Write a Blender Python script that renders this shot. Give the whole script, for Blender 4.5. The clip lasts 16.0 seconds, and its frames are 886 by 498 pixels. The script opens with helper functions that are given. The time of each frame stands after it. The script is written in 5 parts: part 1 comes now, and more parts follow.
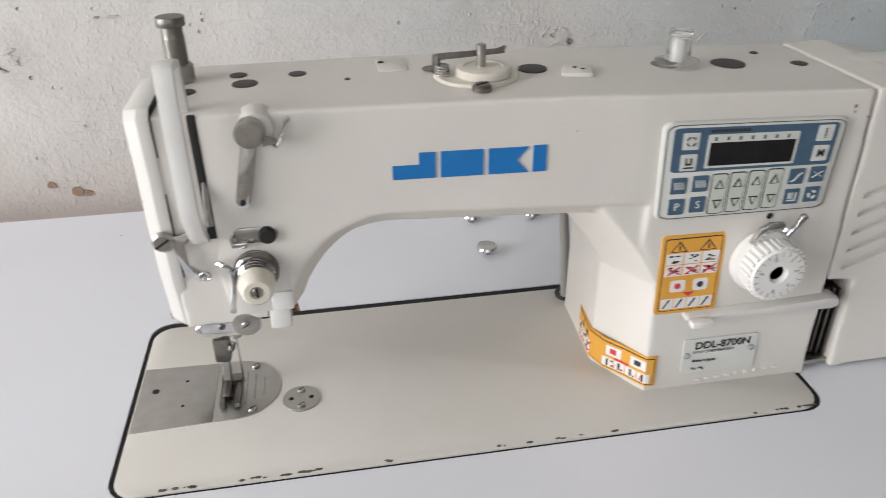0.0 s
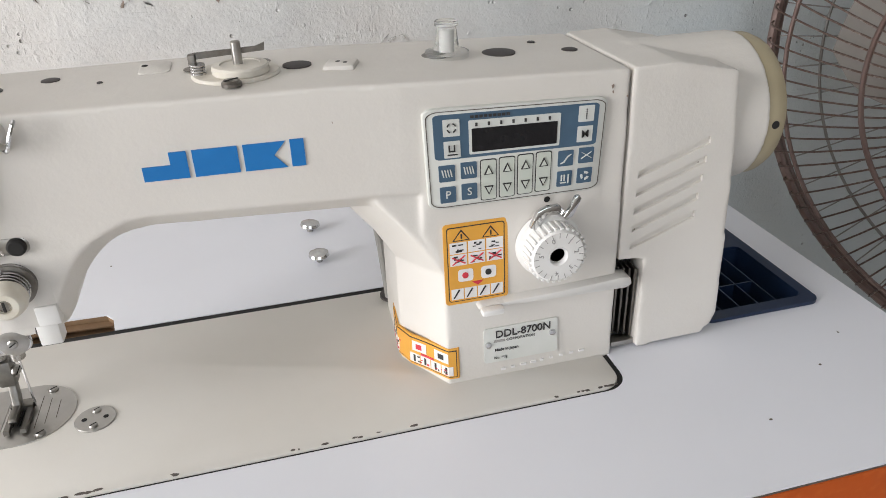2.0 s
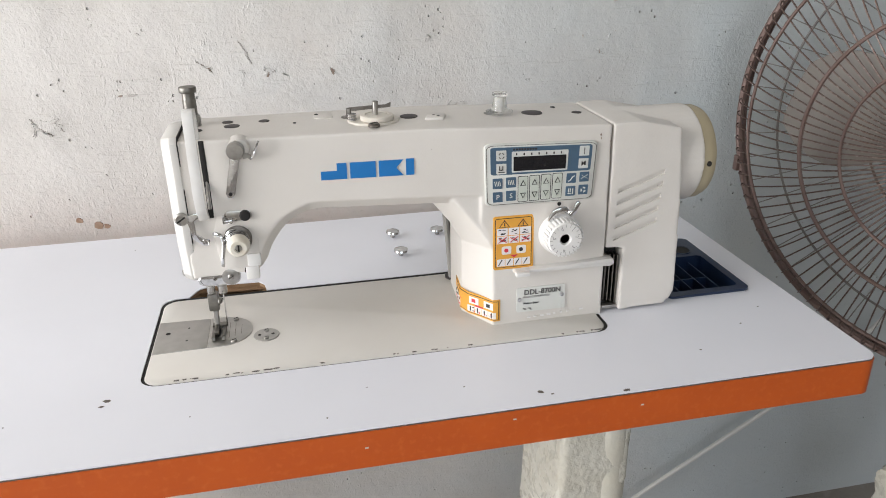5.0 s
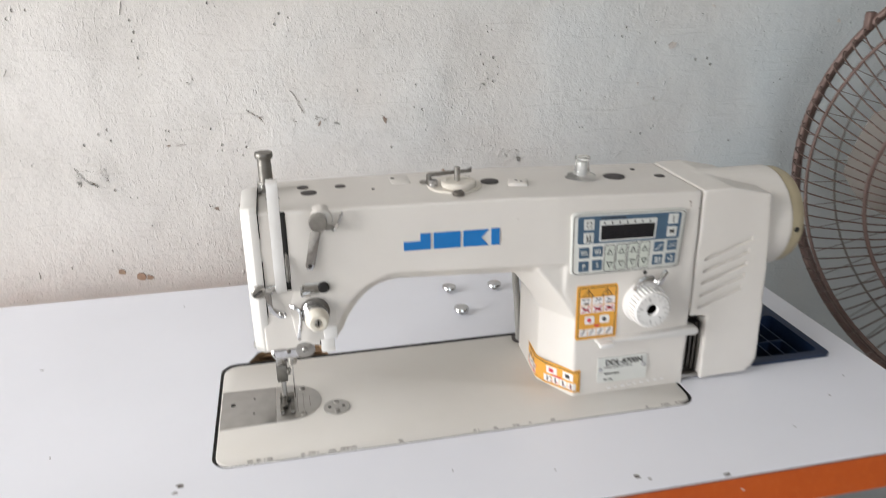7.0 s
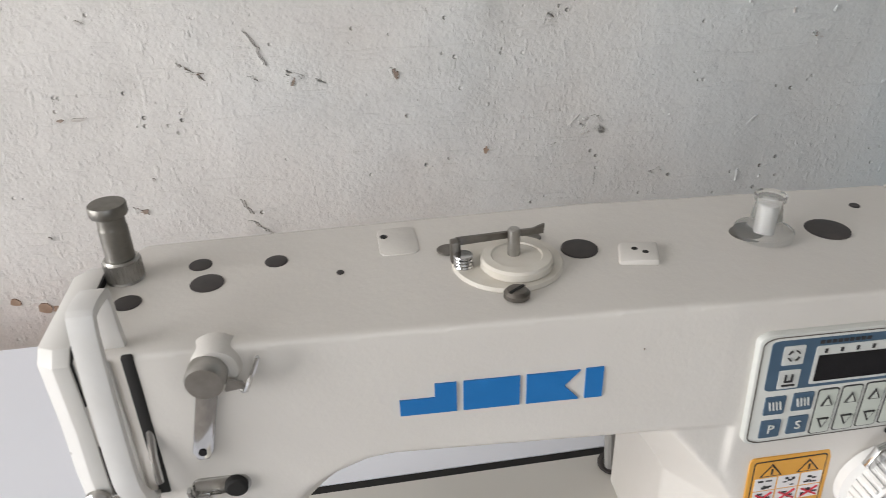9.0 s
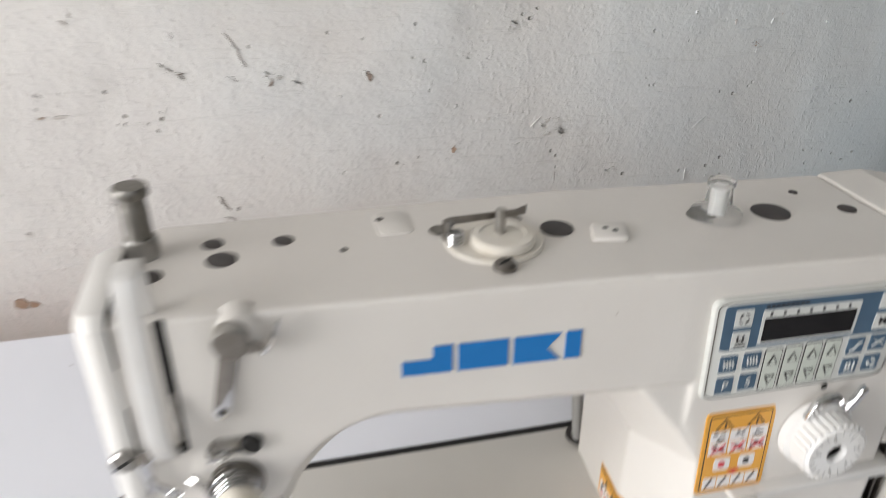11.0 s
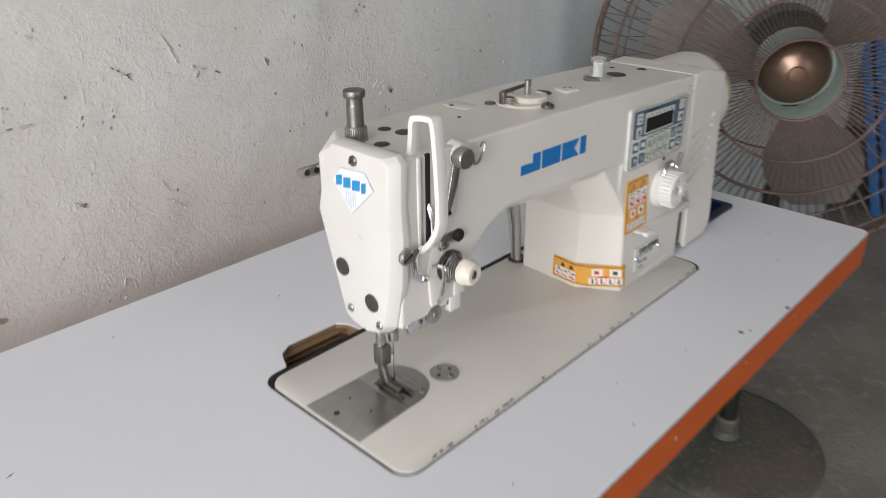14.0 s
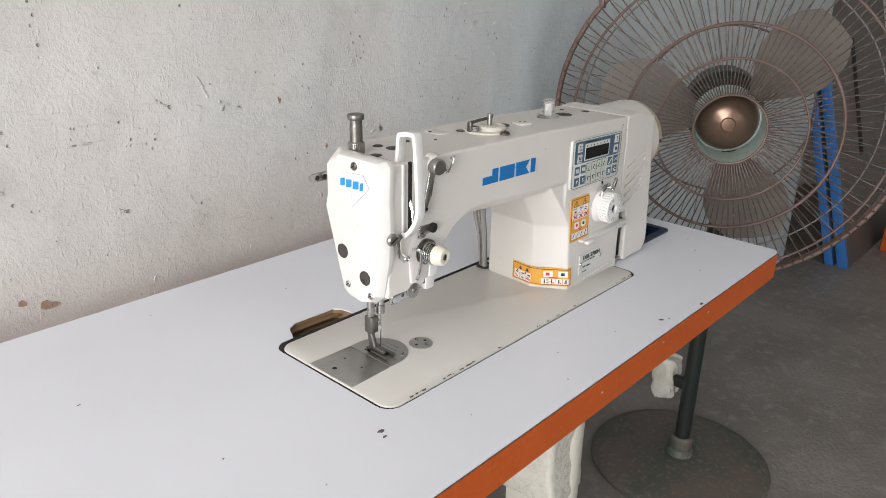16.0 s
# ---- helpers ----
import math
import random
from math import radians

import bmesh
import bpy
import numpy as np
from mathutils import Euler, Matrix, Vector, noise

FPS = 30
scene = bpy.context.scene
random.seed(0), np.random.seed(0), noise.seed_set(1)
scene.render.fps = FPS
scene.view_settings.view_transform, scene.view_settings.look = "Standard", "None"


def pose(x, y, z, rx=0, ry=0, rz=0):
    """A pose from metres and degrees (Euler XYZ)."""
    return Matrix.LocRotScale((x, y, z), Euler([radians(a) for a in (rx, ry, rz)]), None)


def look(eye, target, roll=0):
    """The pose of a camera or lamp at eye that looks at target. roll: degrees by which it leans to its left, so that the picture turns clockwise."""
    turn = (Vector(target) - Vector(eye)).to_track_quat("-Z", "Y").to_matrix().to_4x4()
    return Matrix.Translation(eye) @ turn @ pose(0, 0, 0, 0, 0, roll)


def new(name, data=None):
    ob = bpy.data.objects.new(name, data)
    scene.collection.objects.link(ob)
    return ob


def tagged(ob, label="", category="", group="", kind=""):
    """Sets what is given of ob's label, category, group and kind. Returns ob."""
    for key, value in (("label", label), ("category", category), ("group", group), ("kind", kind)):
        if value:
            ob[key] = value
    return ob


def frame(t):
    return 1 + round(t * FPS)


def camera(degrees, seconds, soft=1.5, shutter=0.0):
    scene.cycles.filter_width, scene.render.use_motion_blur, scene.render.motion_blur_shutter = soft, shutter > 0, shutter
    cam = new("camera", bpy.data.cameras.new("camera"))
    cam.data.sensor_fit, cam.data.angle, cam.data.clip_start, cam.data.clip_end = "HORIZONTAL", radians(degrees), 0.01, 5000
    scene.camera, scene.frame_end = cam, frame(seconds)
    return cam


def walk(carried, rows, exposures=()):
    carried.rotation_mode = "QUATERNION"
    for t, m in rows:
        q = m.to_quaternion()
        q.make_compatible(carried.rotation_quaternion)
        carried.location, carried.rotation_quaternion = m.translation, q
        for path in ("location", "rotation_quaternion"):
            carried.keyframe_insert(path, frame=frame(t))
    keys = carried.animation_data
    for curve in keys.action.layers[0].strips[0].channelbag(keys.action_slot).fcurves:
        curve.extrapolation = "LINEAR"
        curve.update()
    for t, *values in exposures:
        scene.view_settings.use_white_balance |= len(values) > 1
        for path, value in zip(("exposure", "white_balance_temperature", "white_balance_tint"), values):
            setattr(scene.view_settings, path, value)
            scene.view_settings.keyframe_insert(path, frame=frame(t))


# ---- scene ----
cam = camera(61.4, 16.0, soft=0.6, shutter=0.5)
PATH = [
    (0, (0.152, -0.346, 1.138), (0.429, 1.363, 0.136), -0.7),
    (0.5, (0.192, -0.362, 1.136), (0.494, 1.37, 0.182), -1.8),
    (0.8, (0.215, -0.367, 1.128), (0.532, 1.38, 0.208), -2.4),
    (1, (0.232, -0.36, 1.123), (0.596, 1.359, 0.167), -1.6),
    (1.2, (0.245, -0.363, 1.118), (0.664, 1.347, 0.169), -1.1),
    (1.5, (0.257, -0.364, 1.116), (0.689, 1.339, 0.16), -1.6),
    (2, (0.254, -0.372, 1.118), (0.681, 1.335, 0.168), -2.0),
    (2.5, (0.254, -0.387, 1.12), (0.667, 1.327, 0.177), -2.1),
    (3, (0.25, -0.41, 1.127), (0.646, 1.319, 0.204), -2.4),
    (3.5, (0.236, -0.448, 1.135), (0.601, 1.304, 0.242), -2.4),
    (4, (0.211, -0.509, 1.151), (0.611, 1.259, 0.307), -1.6),
    (4.2, (0.199, -0.555, 1.165), (0.533, 1.239, 0.346), -1.7),
    (6.3, (0.115, -0.679, 1.189), (0.552, 1.117, 0.425), 0.8),
    (6.5, (0.105, -0.658, 1.194), (0.527, 1.145, 0.438), 0.4),
    (7, (0.089, -0.583, 1.217), (0.476, 1.229, 0.464), -0.5),
    (7.3, (0.097, -0.508, 1.232), (0.512, 1.307, 0.502), -3.6),
    (7.5, (0.11, -0.436, 1.233), (0.474, 1.379, 0.474), -3.9),
    (7.8, (0.126, -0.347, 1.224), (0.357, 1.472, 0.426), -4.4),
    (8, (0.133, -0.292, 1.21), (0.322, 1.503, 0.349), -3.9),
    (8.2, (0.135, -0.264, 1.202), (0.303, 1.497, 0.268), -1.6),
    (8.5, (0.149, -0.223, 1.186), (0.285, 1.521, 0.216), -2.0),
    (8.7, (0.167, -0.203, 1.18), (0.35, 1.533, 0.203), -2.1),
    (10.8, (0.18, -0.202, 1.179), (0.566, 1.512, 0.223), -0.9),
    (11, (0.142, -0.239, 1.185), (0.532, 1.474, 0.229), -0.0),
    (11.3, (0.102, -0.298, 1.188), (0.553, 1.436, 0.299), -1),
    (11.5, (0.084, -0.331, 1.191), (0.578, 1.378, 0.277), 0.5),
    (11.8, (0.045, -0.402, 1.2), (0.641, 1.306, 0.348), 0.2),
    (12, (0.015, -0.421, 1.204), (0.631, 1.265, 0.322), -1.5),
    (12.3, (-0.033, -0.423, 1.193), (0.63, 1.229, 0.281), 1.1),
    (12.5, (-0.059, -0.405, 1.178), (0.606, 1.258, 0.288), 1.3),
    (12.8, (-0.103, -0.357, 1.163), (0.695, 1.247, 0.273), 0.2),
    (13, (-0.121, -0.311, 1.158), (0.811, 1.207, 0.248), -0.4),
    (13.2, (-0.134, -0.283, 1.157), (0.898, 1.167, 0.244), 0.3),
    (13.5, (-0.166, -0.262, 1.156), (0.933, 1.144, 0.254), 0.5),
    (13.8, (-0.233, -0.282, 1.167), (1.002, 1.039, 0.315), 1.2),
    (14, (-0.29, -0.311, 1.174), (1.021, 0.926, 0.306), -0.2),
    (14.2, (-0.354, -0.348, 1.18), (0.993, 0.86, 0.327), 0.6),
    (14.5, (-0.416, -0.394, 1.183), (0.936, 0.838, 0.375), -0.1),
    (15, (-0.434, -0.43, 1.187), (0.936, 0.815, 0.431), 1.1),
    (15.5, (-0.426, -0.446, 1.186), (0.946, 0.805, 0.444), 1.2),
    (16, (-0.421, -0.443, 1.186), (0.963, 0.803, 0.459), 1.3),
]
walk(cam, [(t, look(eye, target, roll)) for t, eye, target, roll in PATH], [(0, -0.11), (1.5, 0.16), (2.0, 0.11), (2.5, 0.18), (4.0, 0.16), (7.0, 0.10), (8.0, 0.0), (8.5, -0.11), (11.0, 0.03), (11.5, -0.08), (12.0, -0.10), (13.5, -0.32), (14.0, -0.35), (14.5, -0.19), (15.5, -0.13), (16.0, -0.08)])

# ---- light ----
world = bpy.data.worlds.new("world")
scene.world = world
world.use_nodes = True
wn = world.node_tree
sky = wn.nodes.new("ShaderNodeTexSky")
sky.sky_type, sky.sun_disc = "NISHITA", False
sky.sun_elevation, sky.sun_rotation = radians(48), radians(250)
wn.links.new(sky.outputs[0], wn.nodes["Background"].inputs[0])
wn.nodes["Background"].inputs[1].default_value = 0.12
sun = new("sun", bpy.data.lights.new("sun", "SUN"))
sun.data.energy, sun.data.angle, sun.data.color = 1.0, radians(12), (1.0, 0.96, 0.9)
sun.matrix_world = look((-6, -5, 9), (0, 0, 0))


def window_light(name, eye, target, sx, sy, watts, colour):
    lamp = new(name, bpy.data.lights.new(name, "AREA"))
    lamp.data.shape, lamp.data.size, lamp.data.size_y = "RECTANGLE", sx, sy
    lamp.data.energy, lamp.data.color = watts, colour
    lamp.matrix_world = look(eye, target)
    return lamp


window_light("doorway_skylight", (-2.62, -0.85, 1.45), (0.3, -0.75, 1.0), 2.0, 2.2, 128, (1.0, 0.987, 0.988))
window_light("window_skylight", (0.3, -3.12, 1.85), (0.3, 0.4, 1.0), 2.2, 1.5, 18, (0.97, 0.985, 1.0))
scene.view_settings.exposure = 0.0

# ---- materials ----


def mat(name, base, rough=0.5, metal=0.0, second=None, scale=30.0, amount=0.5, fine=None, fine_scale=250.0, bump=0.0, bump_scale=400.0, bump2=0.0, bump2_scale=20.0, dist=0.001, rough_var=0.0, coat=0.0, each=0.0):
    """A surface with stains at one scale, grain at another, and relief."""
    m = bpy.data.materials.new(name)
    m.use_nodes = True
    nt = m.node_tree
    b = nt.nodes["Principled BSDF"]
    b.inputs["Roughness"].default_value, b.inputs["Metallic"].default_value = rough, metal
    b.inputs["Coat Weight"].default_value = coat
    geo = nt.nodes.new("ShaderNodeNewGeometry")

    def noise_at(s, detail=5.0):
        n = nt.nodes.new("ShaderNodeTexNoise")
        n.inputs["Scale"].default_value, n.inputs["Detail"].default_value = s, detail
        nt.links.new(geo.outputs["Position"], n.inputs["Vector"])
        return n.outputs["Fac"]

    def ramp(fac, lo, hi):
        r = nt.nodes.new("ShaderNodeMapRange")
        r.inputs[1].default_value, r.inputs[2].default_value = lo, hi
        nt.links.new(fac, r.inputs[0])
        return r.outputs[0]

    def mix(fac, a, bcol):
        x = nt.nodes.new("ShaderNodeMix")
        x.data_type = "RGBA"
        for sock, v in ((x.inputs[6], a), (x.inputs[7], bcol)):
            if isinstance(v, tuple):
                sock.default_value = (*v, 1)
            else:
                nt.links.new(v, sock)
        if isinstance(fac, float):
            x.inputs[0].default_value = fac
        else:
            nt.links.new(fac, x.inputs[0])
        return x.outputs[2]

    col = base
    if second:
        col = mix(ramp(noise_at(scale), 0.5 - 0.28 * amount, 0.5 + 0.5 - 0.28 * amount), col, second)
    if fine:
        col = mix(ramp(noise_at(fine_scale, 3.0), 0.52, 0.72), col, fine)
    if each:
        info = nt.nodes.new("ShaderNodeObjectInfo")
        hsv = nt.nodes.new("ShaderNodeHueSaturation")
        r = nt.nodes.new("ShaderNodeMapRange")
        r.inputs[3].default_value, r.inputs[4].default_value = 1 - each, 1 + each
        nt.links.new(info.outputs["Random"], r.inputs[0])
        nt.links.new(r.outputs[0], hsv.inputs["Value"])
        if isinstance(col, tuple):
            hsv.inputs["Color"].default_value = (*col, 1)
        else:
            nt.links.new(col, hsv.inputs["Color"])
        col = hsv.outputs[0]
    if isinstance(col, tuple):
        b.inputs["Base Color"].default_value = (*col, 1)
    else:
        nt.links.new(col, b.inputs["Base Color"])
    if rough_var:
        r = nt.nodes.new("ShaderNodeMapRange")
        r.inputs[3].default_value, r.inputs[4].default_value = rough - rough_var, rough + rough_var
        nt.links.new(noise_at(60.0), r.inputs[0])
        nt.links.new(r.outputs[0], b.inputs["Roughness"])
    last = None
    for strength, s in ((bump2, bump2_scale), (bump, bump_scale)):
        if strength:
            n = nt.nodes.new("ShaderNodeBump")
            n.inputs["Strength"].default_value, n.inputs["Distance"].default_value = strength, dist
            nt.links.new(noise_at(s), n.inputs["Height"])
            if last:
                nt.links.new(last, n.inputs["Normal"])
            last = n.outputs[0]
    if last:
        nt.links.new(last, b.inputs["Normal"])
    return m


ENAMEL = mat("cream_enamel", (0.665, 0.635, 0.592), 0.36, second=(0.62, 0.586, 0.543), scale=14, amount=0.5, bump=0.09, bump_scale=520, bump2=0.14, bump2_scale=120, dist=0.0012, rough_var=0.08)
WHITE_COVER = mat("white_cover", (0.635, 0.62, 0.59), 0.3, second=(0.60, 0.58, 0.55), scale=20, bump=0.05, bump_scale=300, rough_var=0.06)
BED_ENAMEL = mat("bed_enamel", (0.67, 0.648, 0.604), 0.33, second=(0.615, 0.588, 0.538), scale=11, amount=0.5, bump=0.06, bump_scale=600, dist=0.0008, rough_var=0.08)
WHITE_PLASTIC = mat("white_plastic", (0.74, 0.73, 0.71), 0.35, second=(0.67, 0.65, 0.62), scale=60, bump=0.05, bump_scale=500)
IVORY = mat("ivory_plastic", (0.74, 0.705, 0.62), 0.35, second=(0.6, 0.53, 0.42), scale=120)
CREAM = mat("cream_plastic", (0.66, 0.625, 0.56), 0.4, second=(0.58, 0.53, 0.45), scale=90)
BEIGE = mat("beige_plastic", (0.42, 0.36, 0.24), 0.45, second=(0.34, 0.29, 0.19), scale=40)
STEEL = mat("worn_steel", (0.46, 0.45, 0.43), 0.3, 1.0, second=(0.33, 0.31, 0.28), scale=160, rough_var=0.12, bump=0.05, bump_scale=900)
DARK_STEEL = mat("dark_steel", (0.23, 0.215, 0.195), 0.36, 1.0, second=(0.13, 0.115, 0.1), scale=180, rough_var=0.1)
POST_STEEL = mat("grey_post_steel", (0.24, 0.23, 0.21), 0.42, 1.0, second=(0.17, 0.16, 0.145), scale=180, rough_var=0.1)
CHROME = mat("chrome", (0.72, 0.72, 0.72), 0.12, 1.0, second=(0.5, 0.5, 0.5), scale=200, rough_var=0.05)
PLATE_STEEL = mat("brushed_plate", (0.50, 0.49, 0.47), 0.36, 1.0, second=(0.42, 0.41, 0.39), scale=90, rough_var=0.08)
RUBBER = mat("dark_rubber", (0.035, 0.03, 0.03), 0.55, second=(0.06, 0.05, 0.045), scale=150)
# near-black: painted shade inside holes, slots and gaps, and a few black parts
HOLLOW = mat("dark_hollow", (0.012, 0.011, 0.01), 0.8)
LAMINATE = mat("white_laminate", (0.79, 0.80, 0.85), 0.36, second=(0.745, 0.755, 0.80), scale=5, amount=0.6, bump=0.02, bump_scale=700, rough_var=0.015, dist=0.0006)
PLYWOOD = mat("raw_plywood", (0.30, 0.19, 0.10), 0.7, second=(0.16, 0.095, 0.05), scale=70, bump=0.3, bump_scale=250)
PLY_LAYER = mat("plywood_layer", (0.21, 0.125, 0.065), 0.75, second=(0.2, 0.12, 0.06), scale=90)
ORANGE = mat("orange_edging", (0.55, 0.098, 0.011), 0.45, second=(0.48, 0.080, 0.010), scale=18, fine=(0.57, 0.115, 0.018), fine_scale=140, bump=0.06, bump_scale=300)
GRIME = mat("dark_grime", (0.085, 0.07, 0.06), 0.8, second=(0.17, 0.145, 0.125), scale=300)
LOGO_BLUE = mat("logo_blue", (0.006, 0.150, 0.43), 0.4, second=(0.010, 0.170, 0.47), scale=90)
PANEL_WHITE = mat("panel_film", (0.57, 0.575, 0.54), 0.35, second=(0.53, 0.535, 0.50), scale=60)
PANEL_BLUE = mat("panel_blue", (0.062, 0.115, 0.175), 0.38, second=(0.055, 0.10, 0.155), scale=90)
KEY_WHITE = mat("key_white", (0.60, 0.61, 0.58), 0.35)
KEY_GREEN = mat("key_pale_green", (0.54, 0.57, 0.51), 0.38)
LCD = mat("display_black", (0.01, 0.01, 0.012), 0.12, second=(0.018, 0.018, 0.02), scale=80)
INK = mat("black_ink", (0.03, 0.028, 0.028), 0.5)
STICKER = mat("sticker_orange", (0.72, 0.36, 0.055), 0.4, second=(0.68, 0.32, 0.045), scale=80)
STICKER_WHITE = mat("sticker_white", (0.75, 0.73, 0.72), 0.4)
STICKER_RED = mat("sticker_red", (0.6, 0.04, 0.06), 0.45)
NAME_METAL = mat("nameplate_foil", (0.66, 0.67, 0.63), 0.34, 0.15, second=(0.7, 0.7, 0.67), scale=60)
TRAY_BLUE = mat("tray_blue", (0.008, 0.020, 0.055), 0.36, second=(0.014, 0.03, 0.07), scale=60)
RUST_WIRE = mat("rusty_wire", (0.115, 0.08, 0.068), 0.5, 0.5, second=(0.10, 0.055, 0.038), scale=30, amount=0.6, fine=(0.24, 0.19, 0.17), fine_scale=200)
RIM_PAINT = mat("rim_paint", (0.17, 0.115, 0.10), 0.45, 0.3, second=(0.085, 0.05, 0.038), scale=18)
COPPER = mat("hub_bronze", (0.26, 0.17, 0.125), 0.3, 0.75, second=(0.21, 0.13, 0.095), scale=50)
TEAL = mat("hub_teal", (0.40, 0.49, 0.45), 0.5, second=(0.30, 0.37, 0.33), scale=40)
BLADE = mat("fan_blade", (0.155, 0.138, 0.12), 0.55, second=(0.12, 0.105, 0.09), scale=25)
BACK_WIRE = mat("grey_wire", (0.22, 0.21, 0.20), 0.5, 0.5, second=(0.13, 0.11, 0.10), scale=40)
POLE_GREEN = mat("pole_green", (0.018, 0.030, 0.026), 0.4, 0.2, second=(0.035, 0.024, 0.019), scale=25)
BASE_IRON = mat("base_iron", (0.135, 0.110, 0.092), 0.55, 0.1, second=(0.030, 0.070, 0.050), scale=9, amount=0.35, fine=(0.175, 0.150, 0.128), fine_scale=80, bump=0.2, bump_scale=90)
SUPPORT_BLUE = mat("rack_blue", (0.035, 0.17, 0.48), 0.45, second=(0.03, 0.13, 0.38), scale=15)
CABINET = mat("board_paint", (0.115, 0.104, 0.093), 0.5, second=(0.095, 0.086, 0.077), scale=8)
GREY_PAINT = mat("grey_paint", (0.34, 0.33, 0.31), 0.5, second=(0.27, 0.26, 0.25), scale=8)
LEG_WHITE = mat("leg_cream", (0.68, 0.66, 0.58), 0.32, second=(0.60, 0.57, 0.47), scale=14, bump2=0.5, bump2_scale=28, dist=0.006)
WRAP = mat("milky_wrapping", (0.70, 0.68, 0.60), 0.28, second=(0.60, 0.57, 0.48), scale=22, bump=0.35, bump_scale=120, bump2=0.7, bump2_scale=34, dist=0.006, rough_var=0.1)
CORD_WHITE = mat("cord_white", (0.6, 0.59, 0.56), 0.5)
FLOOR_MAT = mat("floor_cement", (0.250, 0.225, 0.200), 0.48, second=(0.125, 0.108, 0.093), scale=3.5, amount=0.5, fine=(0.29, 0.265, 0.238), fine_scale=26, bump=0.45, bump_scale=85, bump2=0.6, bump2_scale=11, dist=0.006)
PLAIN_WALL = mat("plain_plaster", (0.55, 0.53, 0.50), 0.85, second=(0.48, 0.46, 0.43), scale=3, bump=0.3, bump_scale=60, dist=0.003)
CEIL_MAT = mat("ceiling_plaster", (0.5, 0.49, 0.47), 0.9, second=(0.44, 0.43, 0.41), scale=2)
CHIP = mat("wall_chip", (0.30, 0.235, 0.19), 0.9, second=(0.16, 0.11, 0.085), scale=220, bump=0.5, bump_scale=300)
CRACK = mat("wall_crack", (0.10, 0.075, 0.055), 0.9, second=(0.24, 0.17, 0.12), scale=260)
CHIP_PALE = mat("wall_chip_pale", (0.53, 0.50, 0.47), 0.9, second=(0.36, 0.32, 0.29), scale=150, bump=0.5, bump_scale=300)
RUSTSPOT = mat("rust_spot", (0.36, 0.26, 0.19), 0.9, second=(0.28, 0.175, 0.12), scale=160)
GROUND_MAT = mat("yard_ground", (0.24, 0.22, 0.19), 0.9, second=(0.2, 0.18, 0.15), scale=2)


def plaster():
    """Rough cement plaster: trowel relief, pits, faint stains, bluish shade painted in towards the right."""
    m = bpy.data.materials.new("rough_plaster")
    m.use_nodes = True
    nt = m.node_tree
    L = nt.links.new
    b = nt.nodes["Principled BSDF"]
    b.inputs["Roughness"].default_value = 0.88
    geo = nt.nodes.new("ShaderNodeNewGeometry")

    def tex(kind, s, **kw):
        n = nt.nodes.new(kind)
        n.inputs["Scale"].default_value = s
        for k, v in kw.items():
            n.inputs[k].default_value = v
        L(geo.outputs["Position"], n.inputs["Vector"])
        return n

    def rng(sock, lo, hi, a=0.0, c=1.0):
        r = nt.nodes.new("ShaderNodeMapRange")
        for i, v in enumerate((lo, hi, a, c)):
            r.inputs[i + 1].default_value = v
        L(sock, r.inputs[0])
        return r.outputs[0]

    def mix(fac, a, c):
        x = nt.nodes.new("ShaderNodeMix")
        x.data_type = "RGBA"
        L(fac, x.inputs[0])
        for s, v in ((x.inputs[6], a), (x.inputs[7], c)):
            if isinstance(v, tuple):
                s.default_value = (*v, 1)
            else:
                L(v, s)
        return x.outputs[2]

    big = tex("ShaderNodeTexNoise", 4.0, Detail=6.0).outputs["Fac"]
    mid = tex("ShaderNodeTexNoise", 26.0, Detail=6.0, Roughness=0.65).outputs["Fac"]
    fine = tex("ShaderNodeTexNoise", 210.0, Detail=4.0).outputs["Fac"]
    pits = tex("ShaderNodeTexVoronoi", 75.0, Randomness=1.0).outputs["Distance"]
    col = mix(rng(big, 0.4, 0.62), (0.580, 0.553, 0.522), (0.640, 0.616, 0.586))
    blotch = tex("ShaderNodeTexNoise", 9.0, Detail=5.0, Roughness=0.6, Distortion=0.4).outputs["Fac"]
    col = mix(rng(blotch, 0.54, 0.72, 0.0, 0.6), col, (0.50, 0.478, 0.448))
    col = mix(rng(mid, 0.58, 0.76, 0.0, 0.55), col, (0.48, 0.455, 0.425))
    col = mix(rng(fine, 0.62, 0.74, 0.0, 0.4), col, (0.42, 0.395, 0.37))
    # bluish shade of the wall's right part, mixed into the colour along x
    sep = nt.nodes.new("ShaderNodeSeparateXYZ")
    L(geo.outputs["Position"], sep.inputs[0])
    right_shade = nt.nodes.new("ShaderNodeMath")
    right_shade.operation = "ADD"
    L(sep.outputs[0], right_shade.inputs[0])
    L(rng(big, 0.3, 0.7, -0.25, 0.25), right_shade.inputs[1])
    col = mix(rng(right_shade.outputs[0], 0.15, 1.0, 0.0, 0.8), col, (0.455, 0.51, 0.53))
    sparse = nt.nodes.new("ShaderNodeMath")
    sparse.operation = "MULTIPLY"
    L(rng(pits, 0.16, 0.06), sparse.inputs[0])
    L(rng(tex("ShaderNodeTexNoise", 17.0, Detail=2.0).outputs["Fac"], 0.56, 0.66), sparse.inputs[1])
    pit = sparse.outputs[0]
    col = mix(rng(pit, 0.0, 1.0, 0.0, 0.55), col, (0.30, 0.27, 0.24))
    L(col, b.inputs["Base Color"])
    drag = nt.nodes.new("ShaderNodeMapping")
    drag.inputs["Rotation"].default_value = (0, 0.18, 0)
    drag.inputs["Scale"].default_value = (190.0, 190.0, 85.0)
    L(geo.outputs["Position"], drag.inputs[0])
    dabs = nt.nodes.new("ShaderNodeTexNoise")
